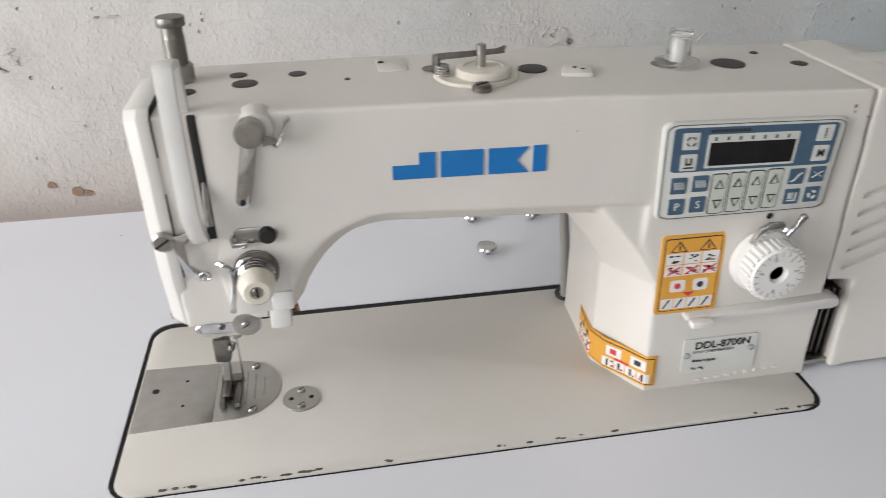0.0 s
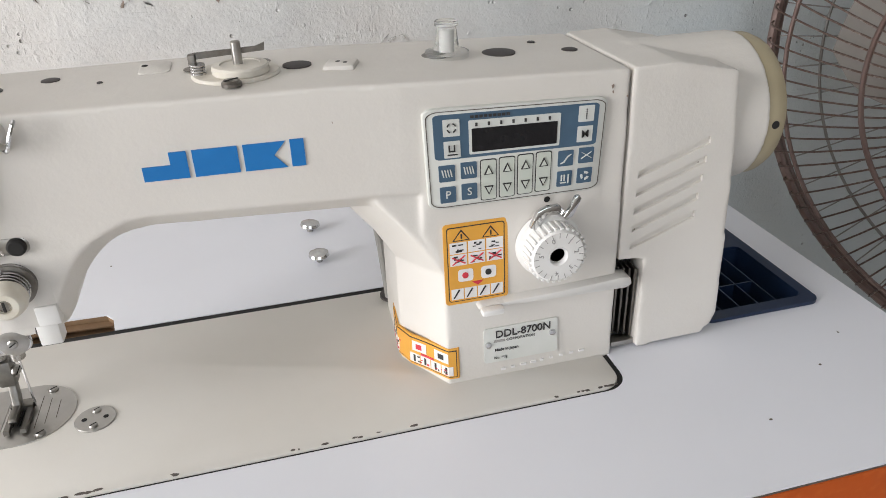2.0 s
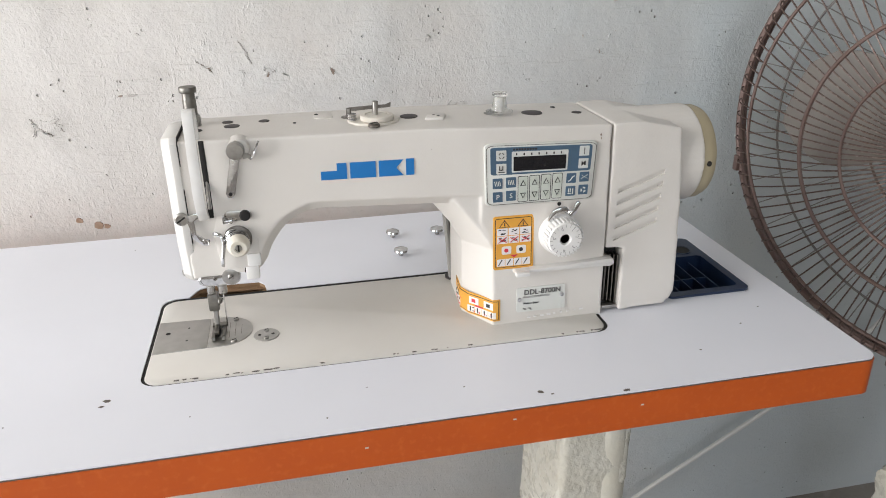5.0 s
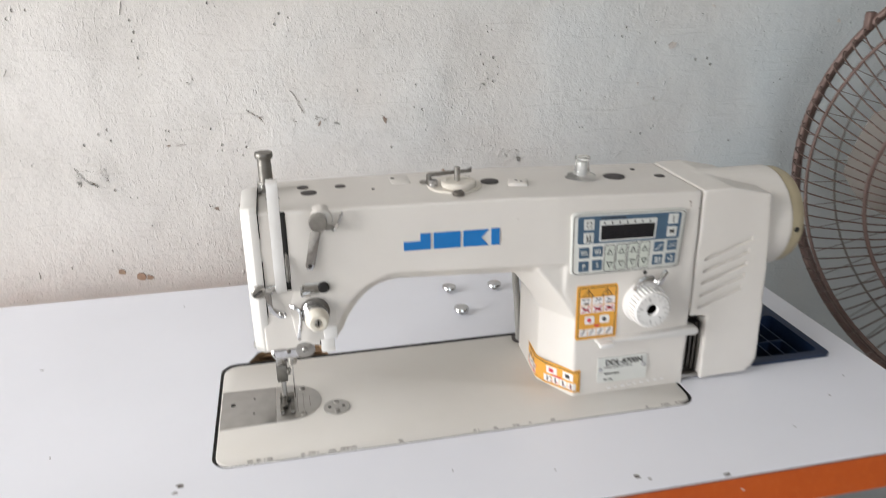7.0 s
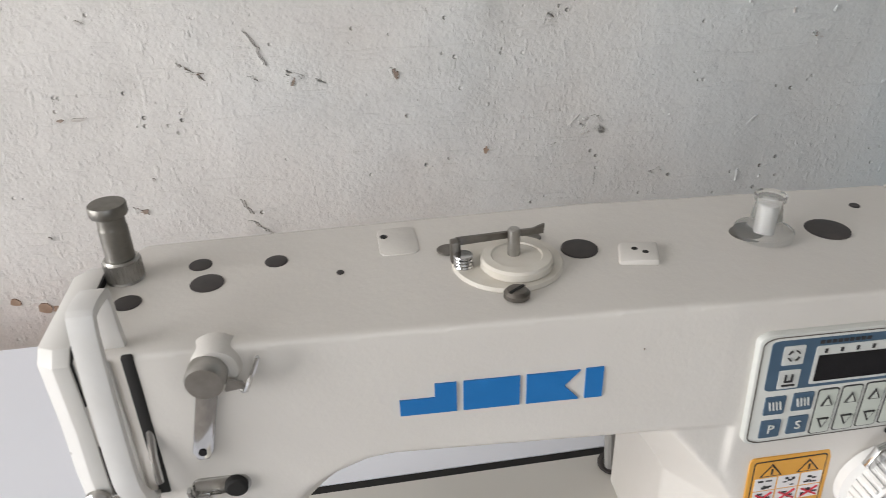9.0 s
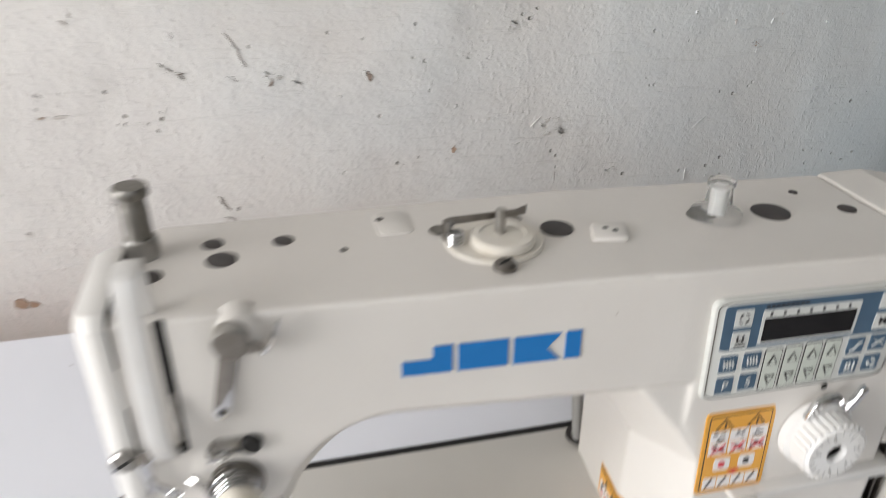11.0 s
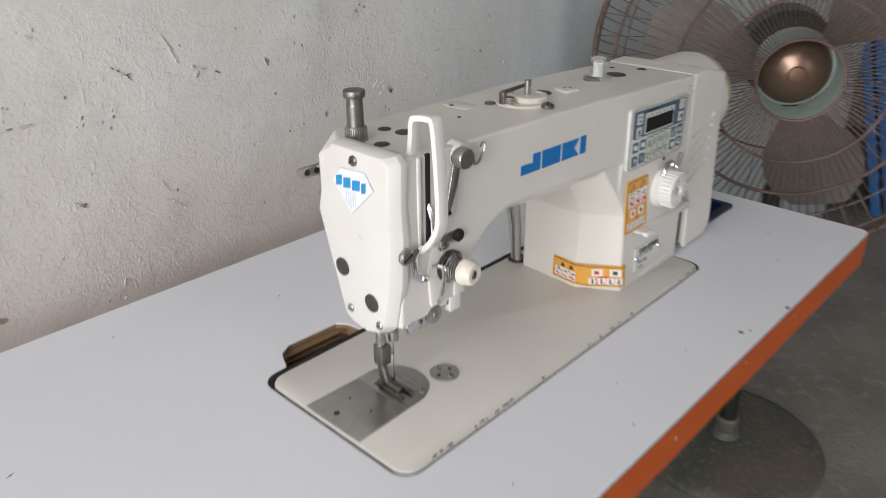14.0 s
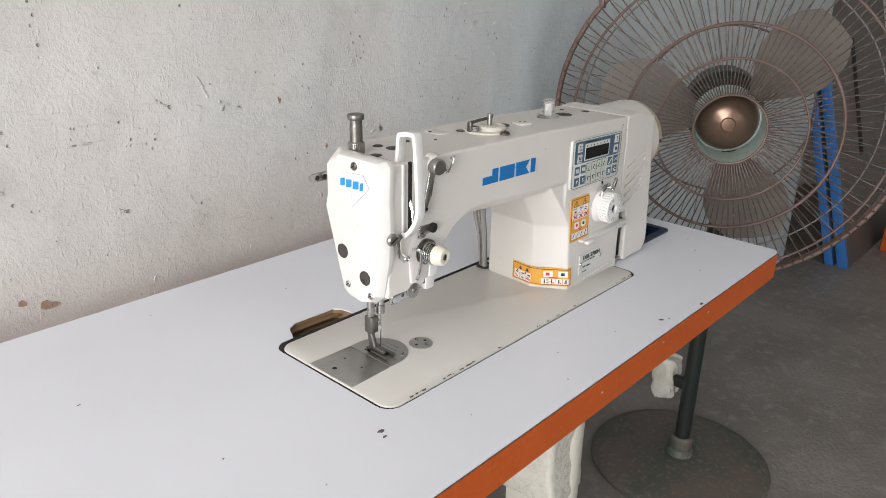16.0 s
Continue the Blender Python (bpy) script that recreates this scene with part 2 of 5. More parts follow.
    dabs.inputs["Scale"].default_value, dabs.inputs["Detail"].default_value = 1.0, 2.5
    L(drag.outputs[0], dabs.inputs["Vector"])
    lumps = nt.nodes.new("ShaderNodeMath")
    lumps.operation = "MULTIPLY"
    L(rng(dabs.outputs["Fac"], 0.58, 0.72), lumps.inputs[0])
    L(rng(tex("ShaderNodeTexNoise", 7.0, Detail=3.0).outputs["Fac"], 0.40, 0.58), lumps.inputs[1])
    trowel = nt.nodes.new("ShaderNodeMapping")
    trowel.inputs["Rotation"].default_value = (0, 0.5, 0)
    trowel.inputs["Scale"].default_value = (9.0, 9.0, 70.0)
    L(geo.outputs["Position"], trowel.inputs[0])
    streak = nt.nodes.new("ShaderNodeTexNoise")
    streak.inputs["Scale"].default_value, streak.inputs["Detail"].default_value = 1.6, 4.0
    L(trowel.outputs[0], streak.inputs["Vector"])
    grit = tex("ShaderNodeTexNoise", 420.0, Detail=2.0).outputs["Fac"]
    last = None
    for sock, st, d in ((big, 0.5, 0.03), (rng(streak.outputs["Fac"], 0.58, 0.70), 0.35, 0.0012), (mid, 0.3, 0.003), (lumps.outputs[0], 0.42, 0.0010), (fine, 0.42, 0.0010), (grit, 0.55, 0.0006), (rng(pit, 0, 1, 1, 0), 1.0, 0.004)):
        n = nt.nodes.new("ShaderNodeBump")
        n.inputs["Strength"].default_value, n.inputs["Distance"].default_value = st, d
        L(sock, n.inputs["Height"])
        if last:
            L(last, n.inputs["Normal"])
        last = n.outputs[0]
    L(last, b.inputs["Normal"])
    return m


PLASTER = plaster()
CLEAR = bpy.data.materials.new("clear_plastic")
CLEAR.use_nodes = True
_b = CLEAR.node_tree.nodes["Principled BSDF"]
_b.inputs["Base Color"].default_value = (0.93, 0.94, 0.93, 1)
_b.inputs["Roughness"].default_value, _b.inputs["Transmission Weight"].default_value, _b.inputs["IOR"].default_value = 0.12, 0.9, 1.3

BADGE = mat("badge_film", (0.70, 0.715, 0.74), 0.35, second=(0.66, 0.69, 0.73), scale=60)
BADGE_LINE = mat("badge_line", (0.30, 0.33, 0.38), 0.45, second=(0.36, 0.40, 0.46), scale=90)
BADGE_BLUE = mat("badge_blue", (0.012, 0.22, 0.52), 0.4, second=(0.02, 0.30, 0.56), scale=140)
BADGE_PALE = mat("badge_pale_blue", (0.58, 0.63, 0.70), 0.4)

# ---- shapes ----


def smooth(me, angle=35):
    me.shade_smooth()
    me.set_sharp_from_angle(angle=radians(angle))


def part(name, bm, material, parent=None, label="", flat=False):
    me = bpy.data.meshes.new(name)
    bmesh.ops.recalc_face_normals(bm, faces=bm.faces[:])
    bm.to_mesh(me)
    bm.free()
    if not flat:
        smooth(me)
    me.materials.append(material)
    ob = new(name, me)
    if parent:
        ob.parent = parent
        bpy.context.view_layer.update()
        ob.matrix_parent_inverse = parent.matrix_world.inverted()
    if label:
        ob["label"] = label
    return ob


def thing(name, at, label, category, group="", kind=""):
    ob = new(name)
    ob.empty_display_size = 0.05
    ob.location = at
    bpy.context.view_layer.update()
    return tagged(ob, label, category, group, kind)


def bevelled(bm, r, seg=2, angle=30):
    if r > 0:
        edges = [e for e in bm.edges if len(e.link_faces) == 2 and e.calc_face_angle(0) > radians(angle)]
        bmesh.ops.bevel(bm, geom=edges, offset=r, segments=seg, affect="EDGES", profile=0.5, clamp_overlap=True)
    return bm


def box(x0, x1, y0, y1, z0, z1, r=0.0, seg=2):
    bm = bmesh.new()
    bmesh.ops.create_cube(bm, size=1)
    for v in bm.verts:
        v.co = Vector(((x0 + x1) / 2 + v.co.x * (x1 - x0), (y0 + y1) / 2 + v.co.y * (y1 - y0), (z0 + z1) / 2 + v.co.z * (z1 - z0)))
    return bevelled(bm, r, seg)


AX = {"x": lambda a, b, c: Vector((c, a, b)), "y": lambda a, b, c: Vector((a, c, b)), "z": lambda a, b, c: Vector((a, b, c))}


def prism(points, axis, lo, hi, r=0.0, seg=2):
    """An outline in the two other axes, from lo to hi along the axis."""
    bm = bmesh.new()
    f = bm.faces.new([bm.verts.new(AX[axis](a, b, lo)) for a, b in points])
    ext = bmesh.ops.extrude_face_region(bm, geom=[f])
    shift = AX[axis](0, 0, hi - lo)
    for v in ext["geom"]:
        if isinstance(v, bmesh.types.BMVert):
            v.co += shift
    bmesh.ops.recalc_face_normals(bm, faces=bm.faces[:])
    return bevelled(bm, r, seg)


def rounded(x0, x1, y0, y1, r, n=6):
    pts = []
    for cx, cy, a0 in ((x1 - r, y1 - r, 0), (x0 + r, y1 - r, 90), (x0 + r, y0 + r, 180), (x1 - r, y0 + r, 270)):
        for i in range(n + 1):
            a = radians(a0 + 90 * i / n)
            pts.append((cx + r * math.cos(a), cy + r * math.sin(a)))
    return pts


def lathe(profile, base, way, n=32):
    """Revolve (radius, height) pairs round the axis that starts at base and runs along way."""
    bm = bmesh.new()
    q = Vector(way).to_track_quat("Z", "Y").to_matrix()
    base = Vector(base)
    rings = []
    for r, h in profile:
        if r < 1e-6:
            rings.append([bm.verts.new(base + q @ Vector((0, 0, h)))])
        else:
            rings.append([bm.verts.new(base + q @ Vector((r * math.cos(2 * math.pi * i / n), r * math.sin(2 * math.pi * i / n), h))) for i in range(n)])
    for a, b in zip(rings, rings[1:]):
        for i in range(n):
            j = (i + 1) % n
            if len(a) == 1 and len(b) == 1:
                continue
            if len(a) == 1:
                bm.faces.new((a[0], b[i], b[j]))
            elif len(b) == 1:
                bm.faces.new((a[i], a[j], b[0]))
            else:
                bm.faces.new((a[i], a[j], b[j], b[i]))
    return bm


def rod(r, h, c=0.0006):
    return [(0, 0), (r - c, 0), (r, c), (r, h - c), (r - c, h), (0, h)]


def tube(points, r, n=8, closed=False, flat=1.0):
    """A round bar along points."""
    bm = bmesh.new()
    pts = [Vector(p) for p in points]
    m = len(pts)
    rings, up = [], None
    for i, p in enumerate(pts):
        if closed:
            d = pts[(i + 1) % m] - pts[i - 1]
        else:
            d = pts[min(i + 1, m - 1)] - pts[max(i - 1, 0)]
        d.normalize()
        if up is None:
            up = d.orthogonal().normalized()
        up = (up - d * up.dot(d)).normalized()
        side = d.cross(up)
        rings.append([bm.verts.new(p + up * (r * math.cos(2 * math.pi * k / n)) + side * (r * flat * math.sin(2 * math.pi * k / n))) for k in range(n)])
    for i in range(m if closed else m - 1):
        a, b = rings[i], rings[(i + 1) % m]
        for k in range(n):
            j = (k + 1) % n
            bm.faces.new((a[k], a[j], b[j], b[k]))
    if not closed:
        bm.faces.new(rings[0][::-1])
        bm.faces.new(rings[-1])
    return bm


def curve_pts(ctrl, n=8, closed=False):
    """Points on a smooth line through the given ones."""
    c = [Vector(p) for p in ctrl]
    out = []
    m = len(c)
    for i in range(m if closed else m - 1):
        p0, p1, p2, p3 = c[i - 1 if (i or closed) else 0], c[i], c[(i + 1) % m], c[(i + 2) % m if closed else min(i + 2, m - 1)]
        for k in range(n):
            t = k / n
            out.append(0.5 * (2 * p1 + (p2 - p0) * t + (2 * p0 - 5 * p1 + 4 * p2 - p3) * t * t + (3 * p1 - p0 - 3 * p2 + p3) * t ** 3))
    if not closed:
        out.append(c[-1])
    return out


def join(*bms):
    out = bmesh.new()
    for bm in bms:
        me = bpy.data.meshes.new("tmp")
        bm.to_mesh(me)
        bm.free()
        out.from_mesh(me)
        bpy.data.meshes.remove(me)
    return out


def lettering(name, text, size, m, material, parent, depth=0.0003, label="", bold=0.0):
    cu = bpy.data.curves.new("lettering", "FONT")
    cu.body, cu.size, cu.align_x, cu.align_y, cu.extrude, cu.offset = text, size, "CENTER", "CENTER", depth, bold
    cu.resolution_u = 3
    tmp = bpy.data.objects.new("lettering", cu)
    scene.collection.objects.link(tmp)
    bpy.context.view_layer.update()
    me = bpy.data.meshes.new_from_object(tmp.evaluated_get(bpy.context.evaluated_depsgraph_get()))
    bpy.data.objects.remove(tmp)
    me.transform(m)
    me.materials.clear()
    me.materials.append(material)
    ob = new(name, me)
    ob.parent = parent
    bpy.context.view_layer.update()
    ob.matrix_parent_inverse = parent.matrix_world.inverted()
    if label:
        ob["label"] = label
    return ob


# ---- structure ----
T = 0.78
WALL_Y = 0.475


def slab(name, x0, x1, y0, y1, z0, z1, material, label="", category=""):
    return tagged(part(name, box(x0, x1, y0, y1, z0, z1), material), label, category, kind="structure")


slab("ground", -60, 60, -60, 60, -0.3, -0.16, GROUND_MAT, "dusty bare yard ground outside the workshop", "ground")
slab("floor", -2.8, 4.3, -3.3, 1.35, -0.15, 0.0, FLOOR_MAT, "dark worn cement workshop floor", "floor")
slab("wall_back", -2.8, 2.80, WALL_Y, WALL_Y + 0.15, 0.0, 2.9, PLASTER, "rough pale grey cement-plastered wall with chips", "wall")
slab("wall_alcove", 2.80, 4.3, 0.82, 0.97, 0.0, 2.9, PLAIN_WALL, "plain plastered wall of the recess", "wall")
slab("wall_return", 2.65, 2.80, WALL_Y + 0.152, 0.97, 0.0, 2.9, PLAIN_WALL, "plain plastered return of the recess", "wall")
slab("wall_far", 4.15, 4.3, -3.3, 0.818, 0.0, 2.9, PLAIN_WALL, "plain plastered workshop end wall", "wall")
slab("ceiling", -2.8, 4.3, -3.3, 1.35, 2.902, 3.0, CEIL_MAT, "plain pale plaster ceiling", "ceiling")


def holed_wall(name, outer, hole, axis, lo, hi, label):
    (a0, a1, b0, b1), (c0, c1, d0, d1) = outer, hole
    bms = []
    for u0, u1, v0, v1 in ((a0, c0, b0, b1), (c1, a1, b0, b1), (c0, c1, d1, b1), (c0, c1, b0, d0)):
        if u1 - u0 > 0.01 and v1 - v0 > 0.01:
            bms.append(box(lo, hi, u0, u1, v0, v1) if axis == "x" else box(u0, u1, lo, hi, v0, v1))
    tagged(part(name, join(*bms), PLAIN_WALL), label, "wall", kind="structure")


holed_wall("wall_door", (-3.3, WALL_Y - 0.002, 0, 2.9), (-1.9, 0.2, 0, 2.55), "x", -2.8, -2.65, "plastered wall with a wide open doorway")
holed_wall("wall_front", (-2.648, 4.148, 0, 2.9), (-0.85, 1.45, 0.95, 2.65), "y", -3.3, -3.15, "plastered wall with a wide window opening")

# ---- sewing table ----
table = thing("sewing_table", (0.1, 0.14, 0), "white laminate sewing table with orange edging, beside the wall", "table")
X0, X1, Y0, Y1 = -0.486, 0.714, -0.113, 0.402


def holed_plate(outer, hole, z0, z1, *more):
    bm = bmesh.new()
    edges = []
    for loop in (outer, hole, *more):
        vs = [bm.verts.new((x, y, z1)) for x, y in loop]
        edges += [bm.edges.new((vs[i], vs[(i + 1) % len(vs)])) for i in range(len(vs))]
    bmesh.ops.triangle_fill(bm, use_beauty=True, edges=edges)
    ext = bmesh.ops.extrude_face_region(bm, geom=[f for f in bm.faces])
    for v in ext["geom"]:
        if isinstance(v, bmesh.types.BMVert):
            v.co.z = z0
    return bm


def cutout(g):
    """The opening for the machine's bed, with the notch behind its needle end."""
    r = 0.018
    pts = rounded(-0.0032 - g, 0.4800 + g, -0.0022 - g, 0.1855 + g, r)
    n = 7
    right_top, left_top, rest = pts[:n], pts[n:2 * n], pts[2 * n:]
    notch = [(0.116 + g, 0.1855 + g), (0.113 + g, 0.203), (0.106 + g, 0.212 + g), (0.050, 0.214 + g), (0.036, 0.206), (0.031 - g, 0.196), (0.026 - g, 0.1855 + g)]
    return right_top + notch + left_top + rest


outer = rounded(X0, X1, Y0, Y1, 0.012)
TX0, TX1, TY0, TY1 = 0.570, 0.676, 0.049, 0.207
tray_hole = rounded(TX0 + 0.004, TX1 - 0.004, TY0 + 0.004, TY1 - 0.004, 0.006)
part("tabletop", holed_plate(outer, cutout(0.0), T - 0.0015, T, tray_hole), LAMINATE, table, "white laminate top with small chips", flat=True)
core = part("core", holed_plate(rounded(X0 + 0.002, X1 - 0.002, Y0 + 0.002, Y1 - 0.002, 0.011), cutout(0.0008), T - 0.04, T - 0.0016, tray_hole), PLYWOOD, table, "raw plywood core", flat=True)
for k in range(5):
    z = T - 0.006 - 0.007 * k
    part("ply_layer", holed_plate([(x, y) for x, y in cutout(0.0012)], [(x, y) for x, y in cutout(-0.0002)], z - 0.0012, z), PLY_LAYER, core, flat=True)
part("edge_band", holed_plate(rounded(X0 - 0.0012, X1 + 0.0012, Y0 - 0.0012, Y1 + 0.0012, 0.013), rounded(X0 + 0.0012, X1 - 0.0012, Y0 + 0.0012, Y1 - 0.0012, 0.011), T - 0.041, T - 0.0028), ORANGE, table, "orange plastic edging with a dark seam", flat=True)
part("seam", holed_plate(rounded(X0 - 0.0004, X1 + 0.0004, Y0 - 0.0004, Y1 + 0.0004, 0.0125), rounded(X0 + 0.0025, X1 - 0.0025, Y0 + 0.0025, Y1 - 0.0025, 0.01), T - 0.0027, T - 0.0016), GRIME, table, "dark grime line", flat=True)
for lx in (-0.40, 0.472):
    leg = part("leg", box(lx + 0.052, lx + 0.103, 0.100, 0.165, 0.06, T - 0.042, 0.022, 4), LEG_WHITE, table, "cream steel leg in creased plastic wrapping")
    wrapping = box(lx, lx + 0.100, 0.104, 0.262, 0.30, T - 0.044, 0.010, 3)
    bmesh.ops.subdivide_edges(wrapping, edges=[e for e in wrapping.edges if e.calc_length() > 0.05], cuts=14, use_grid_fill=True)
    for v in wrapping.verts:
        q = v.co.z * 23 + v.co.y * 9
        v.co.x += 0.0035 * math.sin(q) + 0.0020 * math.sin(2.7 * q + v.co.y * 60)
        v.co.y += 0.0030 * math.sin(1.3 * q + 1) + 0.0018 * math.sin(3.9 * q + v.co.x * 70)
    part("wrapping", wrapping, WRAP, table, "creased milky plastic wrapping round the leg")
    part("foot", box(lx + 0.02, lx + 0.09, -0.08, 0.36, 0.0, 0.058, 0.008), LEG_WHITE, table, "cream steel floor bar")
    part("upright", box(lx + 0.03, lx + 0.08, 0.166, 0.22, 0.056, 0.32, 0.006), LEG_WHITE, table, "cream steel lower upright")
part("stretcher", box(-0.33, 0.51, 0.15, 0.17, 0.2, 0.25, 0.004), LEG_WHITE, table)
part("oil_pan", box(0.02, 0.46, 0.02, 0.17, 0.66, 0.735, 0.006), DARK_STEEL, table, "dark oil pan under the opening")
# added near-black ring that paints the gap's shade over the plywood edge
part("gap_grime", holed_plate(rounded(-0.003, 0.4798, -0.002, 0.1853, 0.018), rounded(0.0002, 0.4758, 0.0002, 0.1778, 0.016), T - 0.005, T - 0.0009), HOLLOW, table, "near-black ring standing for the shade in the gap round the bed", flat=True)
rnd = random.Random(4)


def flake(x, y, s, z=T, axis="z", n=7, thick=0.0004, stretch=1.0):
    pts = []
    for i in range(n):
        a = 2 * math.pi * i / n
        q = s * rnd.uniform(0.5, 1.15)
        pts.append((x + q * stretch * math.cos(a), y + q * math.sin(a)))
    return prism(pts, axis, z, z + thick)


for x, y, s, st in ((0.367, -0.094, 0.0030, 1.5), (0.377, -0.1, 0.0015, 1.2), (0.447, -0.110, 0.0021, 2.0), (-0.028, -0.018, 0.0026, 1.6), (-0.031, -0.026, 0.0016, 2), (0.62, -0.02, 0.0012, 1), (0.30, -0.07, 0.0010, 1), (-0.15, 0.05, 0.0011, 1), (-0.11, -0.04, 0.0010, 1), (0.1, 0.3, 0.0012, 1), (0.05, -0.06, 0.0009, 1), (0.17, -0.09, 0.0009, 1), (0.55, -0.06, 0.001, 1.4), (0.66, 0.01, 0.0012, 1), (-0.2, 0.22, 0.0012, 2), (-0.06, 0.35, 0.0012, 1), (0.21, -0.05, 0.0008, 1)):
    part("chip", flake(x, y, s, T - 0.0002, stretch=st), GRIME, table, flat=True)
for x, z in ((0.20, T - 0.02), (0.335, T - 0.012), (0.46, T - 0.016)):
    part("scratch", box(x, x + 0.003, Y0 - 0.0017, Y0 - 0.001, z, z + 0.0012), CORD_WHITE, table, flat=True)


def stud(x, y, lean=0.0):
    s = thing("hinge_stud", (x, y, T), "small steel mushroom stud on the tabletop", "stud", "studs behind the machine")
    part("stem", lathe(rod(0.003, 0.006), (x, y, T), (0, 0, 1), 16), STEEL, s)
    part("cap", lathe([(0, 0.0055), (0.0085, 0.0055), (0.0098, 0.007), (0.009, 0.0095), (0.005, 0.0112), (0, 0.0115)], (x, y, T), (lean, 0, 1), 24), CHROME, s)


stud(0.2900, 0.248)
stud(0.2880, 0.314, 0.1)
stud(0.351, 0.310)

# dark blue parts tray let into the table
tray = thing("parts_tray", (0.63, 0.12, T), "dark blue plastic parts tray with compartments, in the tabletop", "tray")
well = (TX0 + 0.010, TX1 - 0.010, TY0 + 0.011, 0.150)
part("rim", holed_plate(rounded(TX0, TX1, TY0, TY1, 0.009), rounded(*well, 0.006), T + 0.0002, T + 0.0032), TRAY_BLUE, tray, "blue plastic rim and rear shelf")
part("wall", holed_plate(rounded(well[0] - 0.0015, well[1] + 0.0015, well[2] - 0.0015, well[3] + 0.0015, 0.007), rounded(*well, 0.006), T - 0.030, T + 0.0001), TRAY_BLUE, tray)
part("floor_pan", box(well[0] - 0.001, well[1] + 0.001, well[2] - 0.001, well[3] + 0.001, T - 0.032, T - 0.030), TRAY_BLUE, tray)
for k in range(1, 5):
    x = well[0] + (well[1] - well[0]) * k / 5
    part("divider", box(x - 0.0006, x + 0.0006, well[2], well[3] if k != 4 else well[3] - 0.004, T - 0.030, T - 0.0035), TRAY_BLUE, tray)
part("divider", box(well[0], well[0] + (well[1] - well[0]) * 0.8, 0.100, 0.1012, T - 0.030, T - 0.0035), TRAY_BLUE, tray)
part("bobbin_well", lathe([(0.012, 0.0), (0.0135, 0.0), (0.0135, 0.0009), (0.012, 0.0009)], (0.650, 0.170, T + 0.0032), (0, 0, 1), 28), TRAY_BLUE, tray, "raised ring of a round well")
part("bobbin_floor", lathe(rod(0.0119, 0.0003, 0.0001), (0.650, 0.170, T + 0.0032), (0, 0, 1), 28), HOLLOW, tray)

# ---- sewing machine ----
machine = thing("sewing_machine", (0.24, 0.09, T), "cream enamelled industrial lockstitch sewing machine set into the table", "sewing machine")
BZ = T + 0.0012
bed = part("bed", prism(rounded(0.0, 0.476, 0.0, 0.178, 0.016), "z", T - 0.03, BZ, 0.0022), BED_ENAMEL, machine, "cream bed plate with chipped edges")


def cast(name, bms, material, voxel=0.0016, passes=3, label=""):
    """Blocks melted together into one casting with soft edges."""
    ob = part(name, join(*bms), material, machine, label)
    rm = ob.modifiers.new("remesh", "REMESH")
    rm.mode, rm.voxel_size, rm.use_smooth_shade = "VOXEL", voxel, True
    sm = ob.modifiers.new("soften", "SMOOTH")
    sm.factor, sm.iterations = 0.5, passes
    return ob


ARM_TOP = 1.001


def arm_front(x):
    """The arm's front lies further back at the needle end."""
    return 0.0545 - (min(max(x, 0.06), 0.335) - 0.06) * 0.0436


def loft(sections):
    bm = bmesh.new()
    rows = [[bm.verts.new((x, y, z)) for x, y in pts] for z, pts in sections]
    for a, b in zip(rows, rows[1:]):
        for i in range(len(a)):
            bm.faces.new((a[i], a[(i + 1) % len(a)], b[(i + 1) % len(a)], b[i]))
    bm.faces.new(rows[0][::-1])
    bm.faces.new(rows[-1])
    bmesh.ops.recalc_face_normals(bm, faces=bm.faces[:])
    return bm


# front outline of the arm and needle head, then the control end, then the column that flares into the arm
arm_outline = [(0.0540, ARM_TOP), (0.072, ARM_TOP), (0.18, ARM_TOP), (0.30, 1.0005), (0.335, 0.999), (0.482, 0.9935), (0.482, 0.915), (0.335, 0.919), (0.184, 0.9238), (0.173, 0.9225), (0.164, 0.9195), (0.157, 0.9155), (0.150, 0.9095), (0.143, 0.9015), (0.137, 0.893), (0.132, 0.884), (0.128, 0.874), (0.122, 0.865), (0.114, 0.860), (0.0540, 0.860), (0.0540, 0.93), (0.0540, 0.985)]
head_outline = [(0.346, 0.9985), (0.482, 0.9935), (0.482, 0.781), (0.359, 0.781), (0.359, 0.872), (0.345, 0.900)]


def column_plan(f):
    return [(0.3575 - f, 0.0425 + 0.08 * f), (0.482, 0.0425), (0.482, 0.152), (0.336 - f, 0.152), (0.332 - f, 0.078)]


column = loft([(BZ - 0.002, column_plan(0)), (0.868, column_plan(0)), (0.890, column_plan(0.013)), (0.908, column_plan(0.027)), (0.924, column_plan(0.040)), (0.935, column_plan(0.040))])


def shape_arm(bm):
    """Slant the arm's front in plan, and slope the needle head's front and back in below."""
    for v in bm.verts:
        front = v.co.y < 0.1
        if front:
            v.co.y = arm_front(v.co.x) + (v.co.y - 0.05)
        if v.co.x < 0.165 and v.co.z < 0.93:
            k = (0.93 - v.co.z) / 0.07
            v.co.y += (0.004 if front else -0.040) * k
        if v.co.x < 0.06 and not front and v.co.z > 0.99:
            v.co.y = 0.124
    return bm


def bevel_in(x, z):
    """Draw the underside in, where the front face turns under."""
    if z > 0.93 or x < 0.11 or x > 0.34:
        return (x, z)
    if x > 0.17:
        return (x, z + 0.011)
    if x > 0.127:
        return (x - 0.007, z + 0.007)
    return (x - 0.004, z + 0.004)


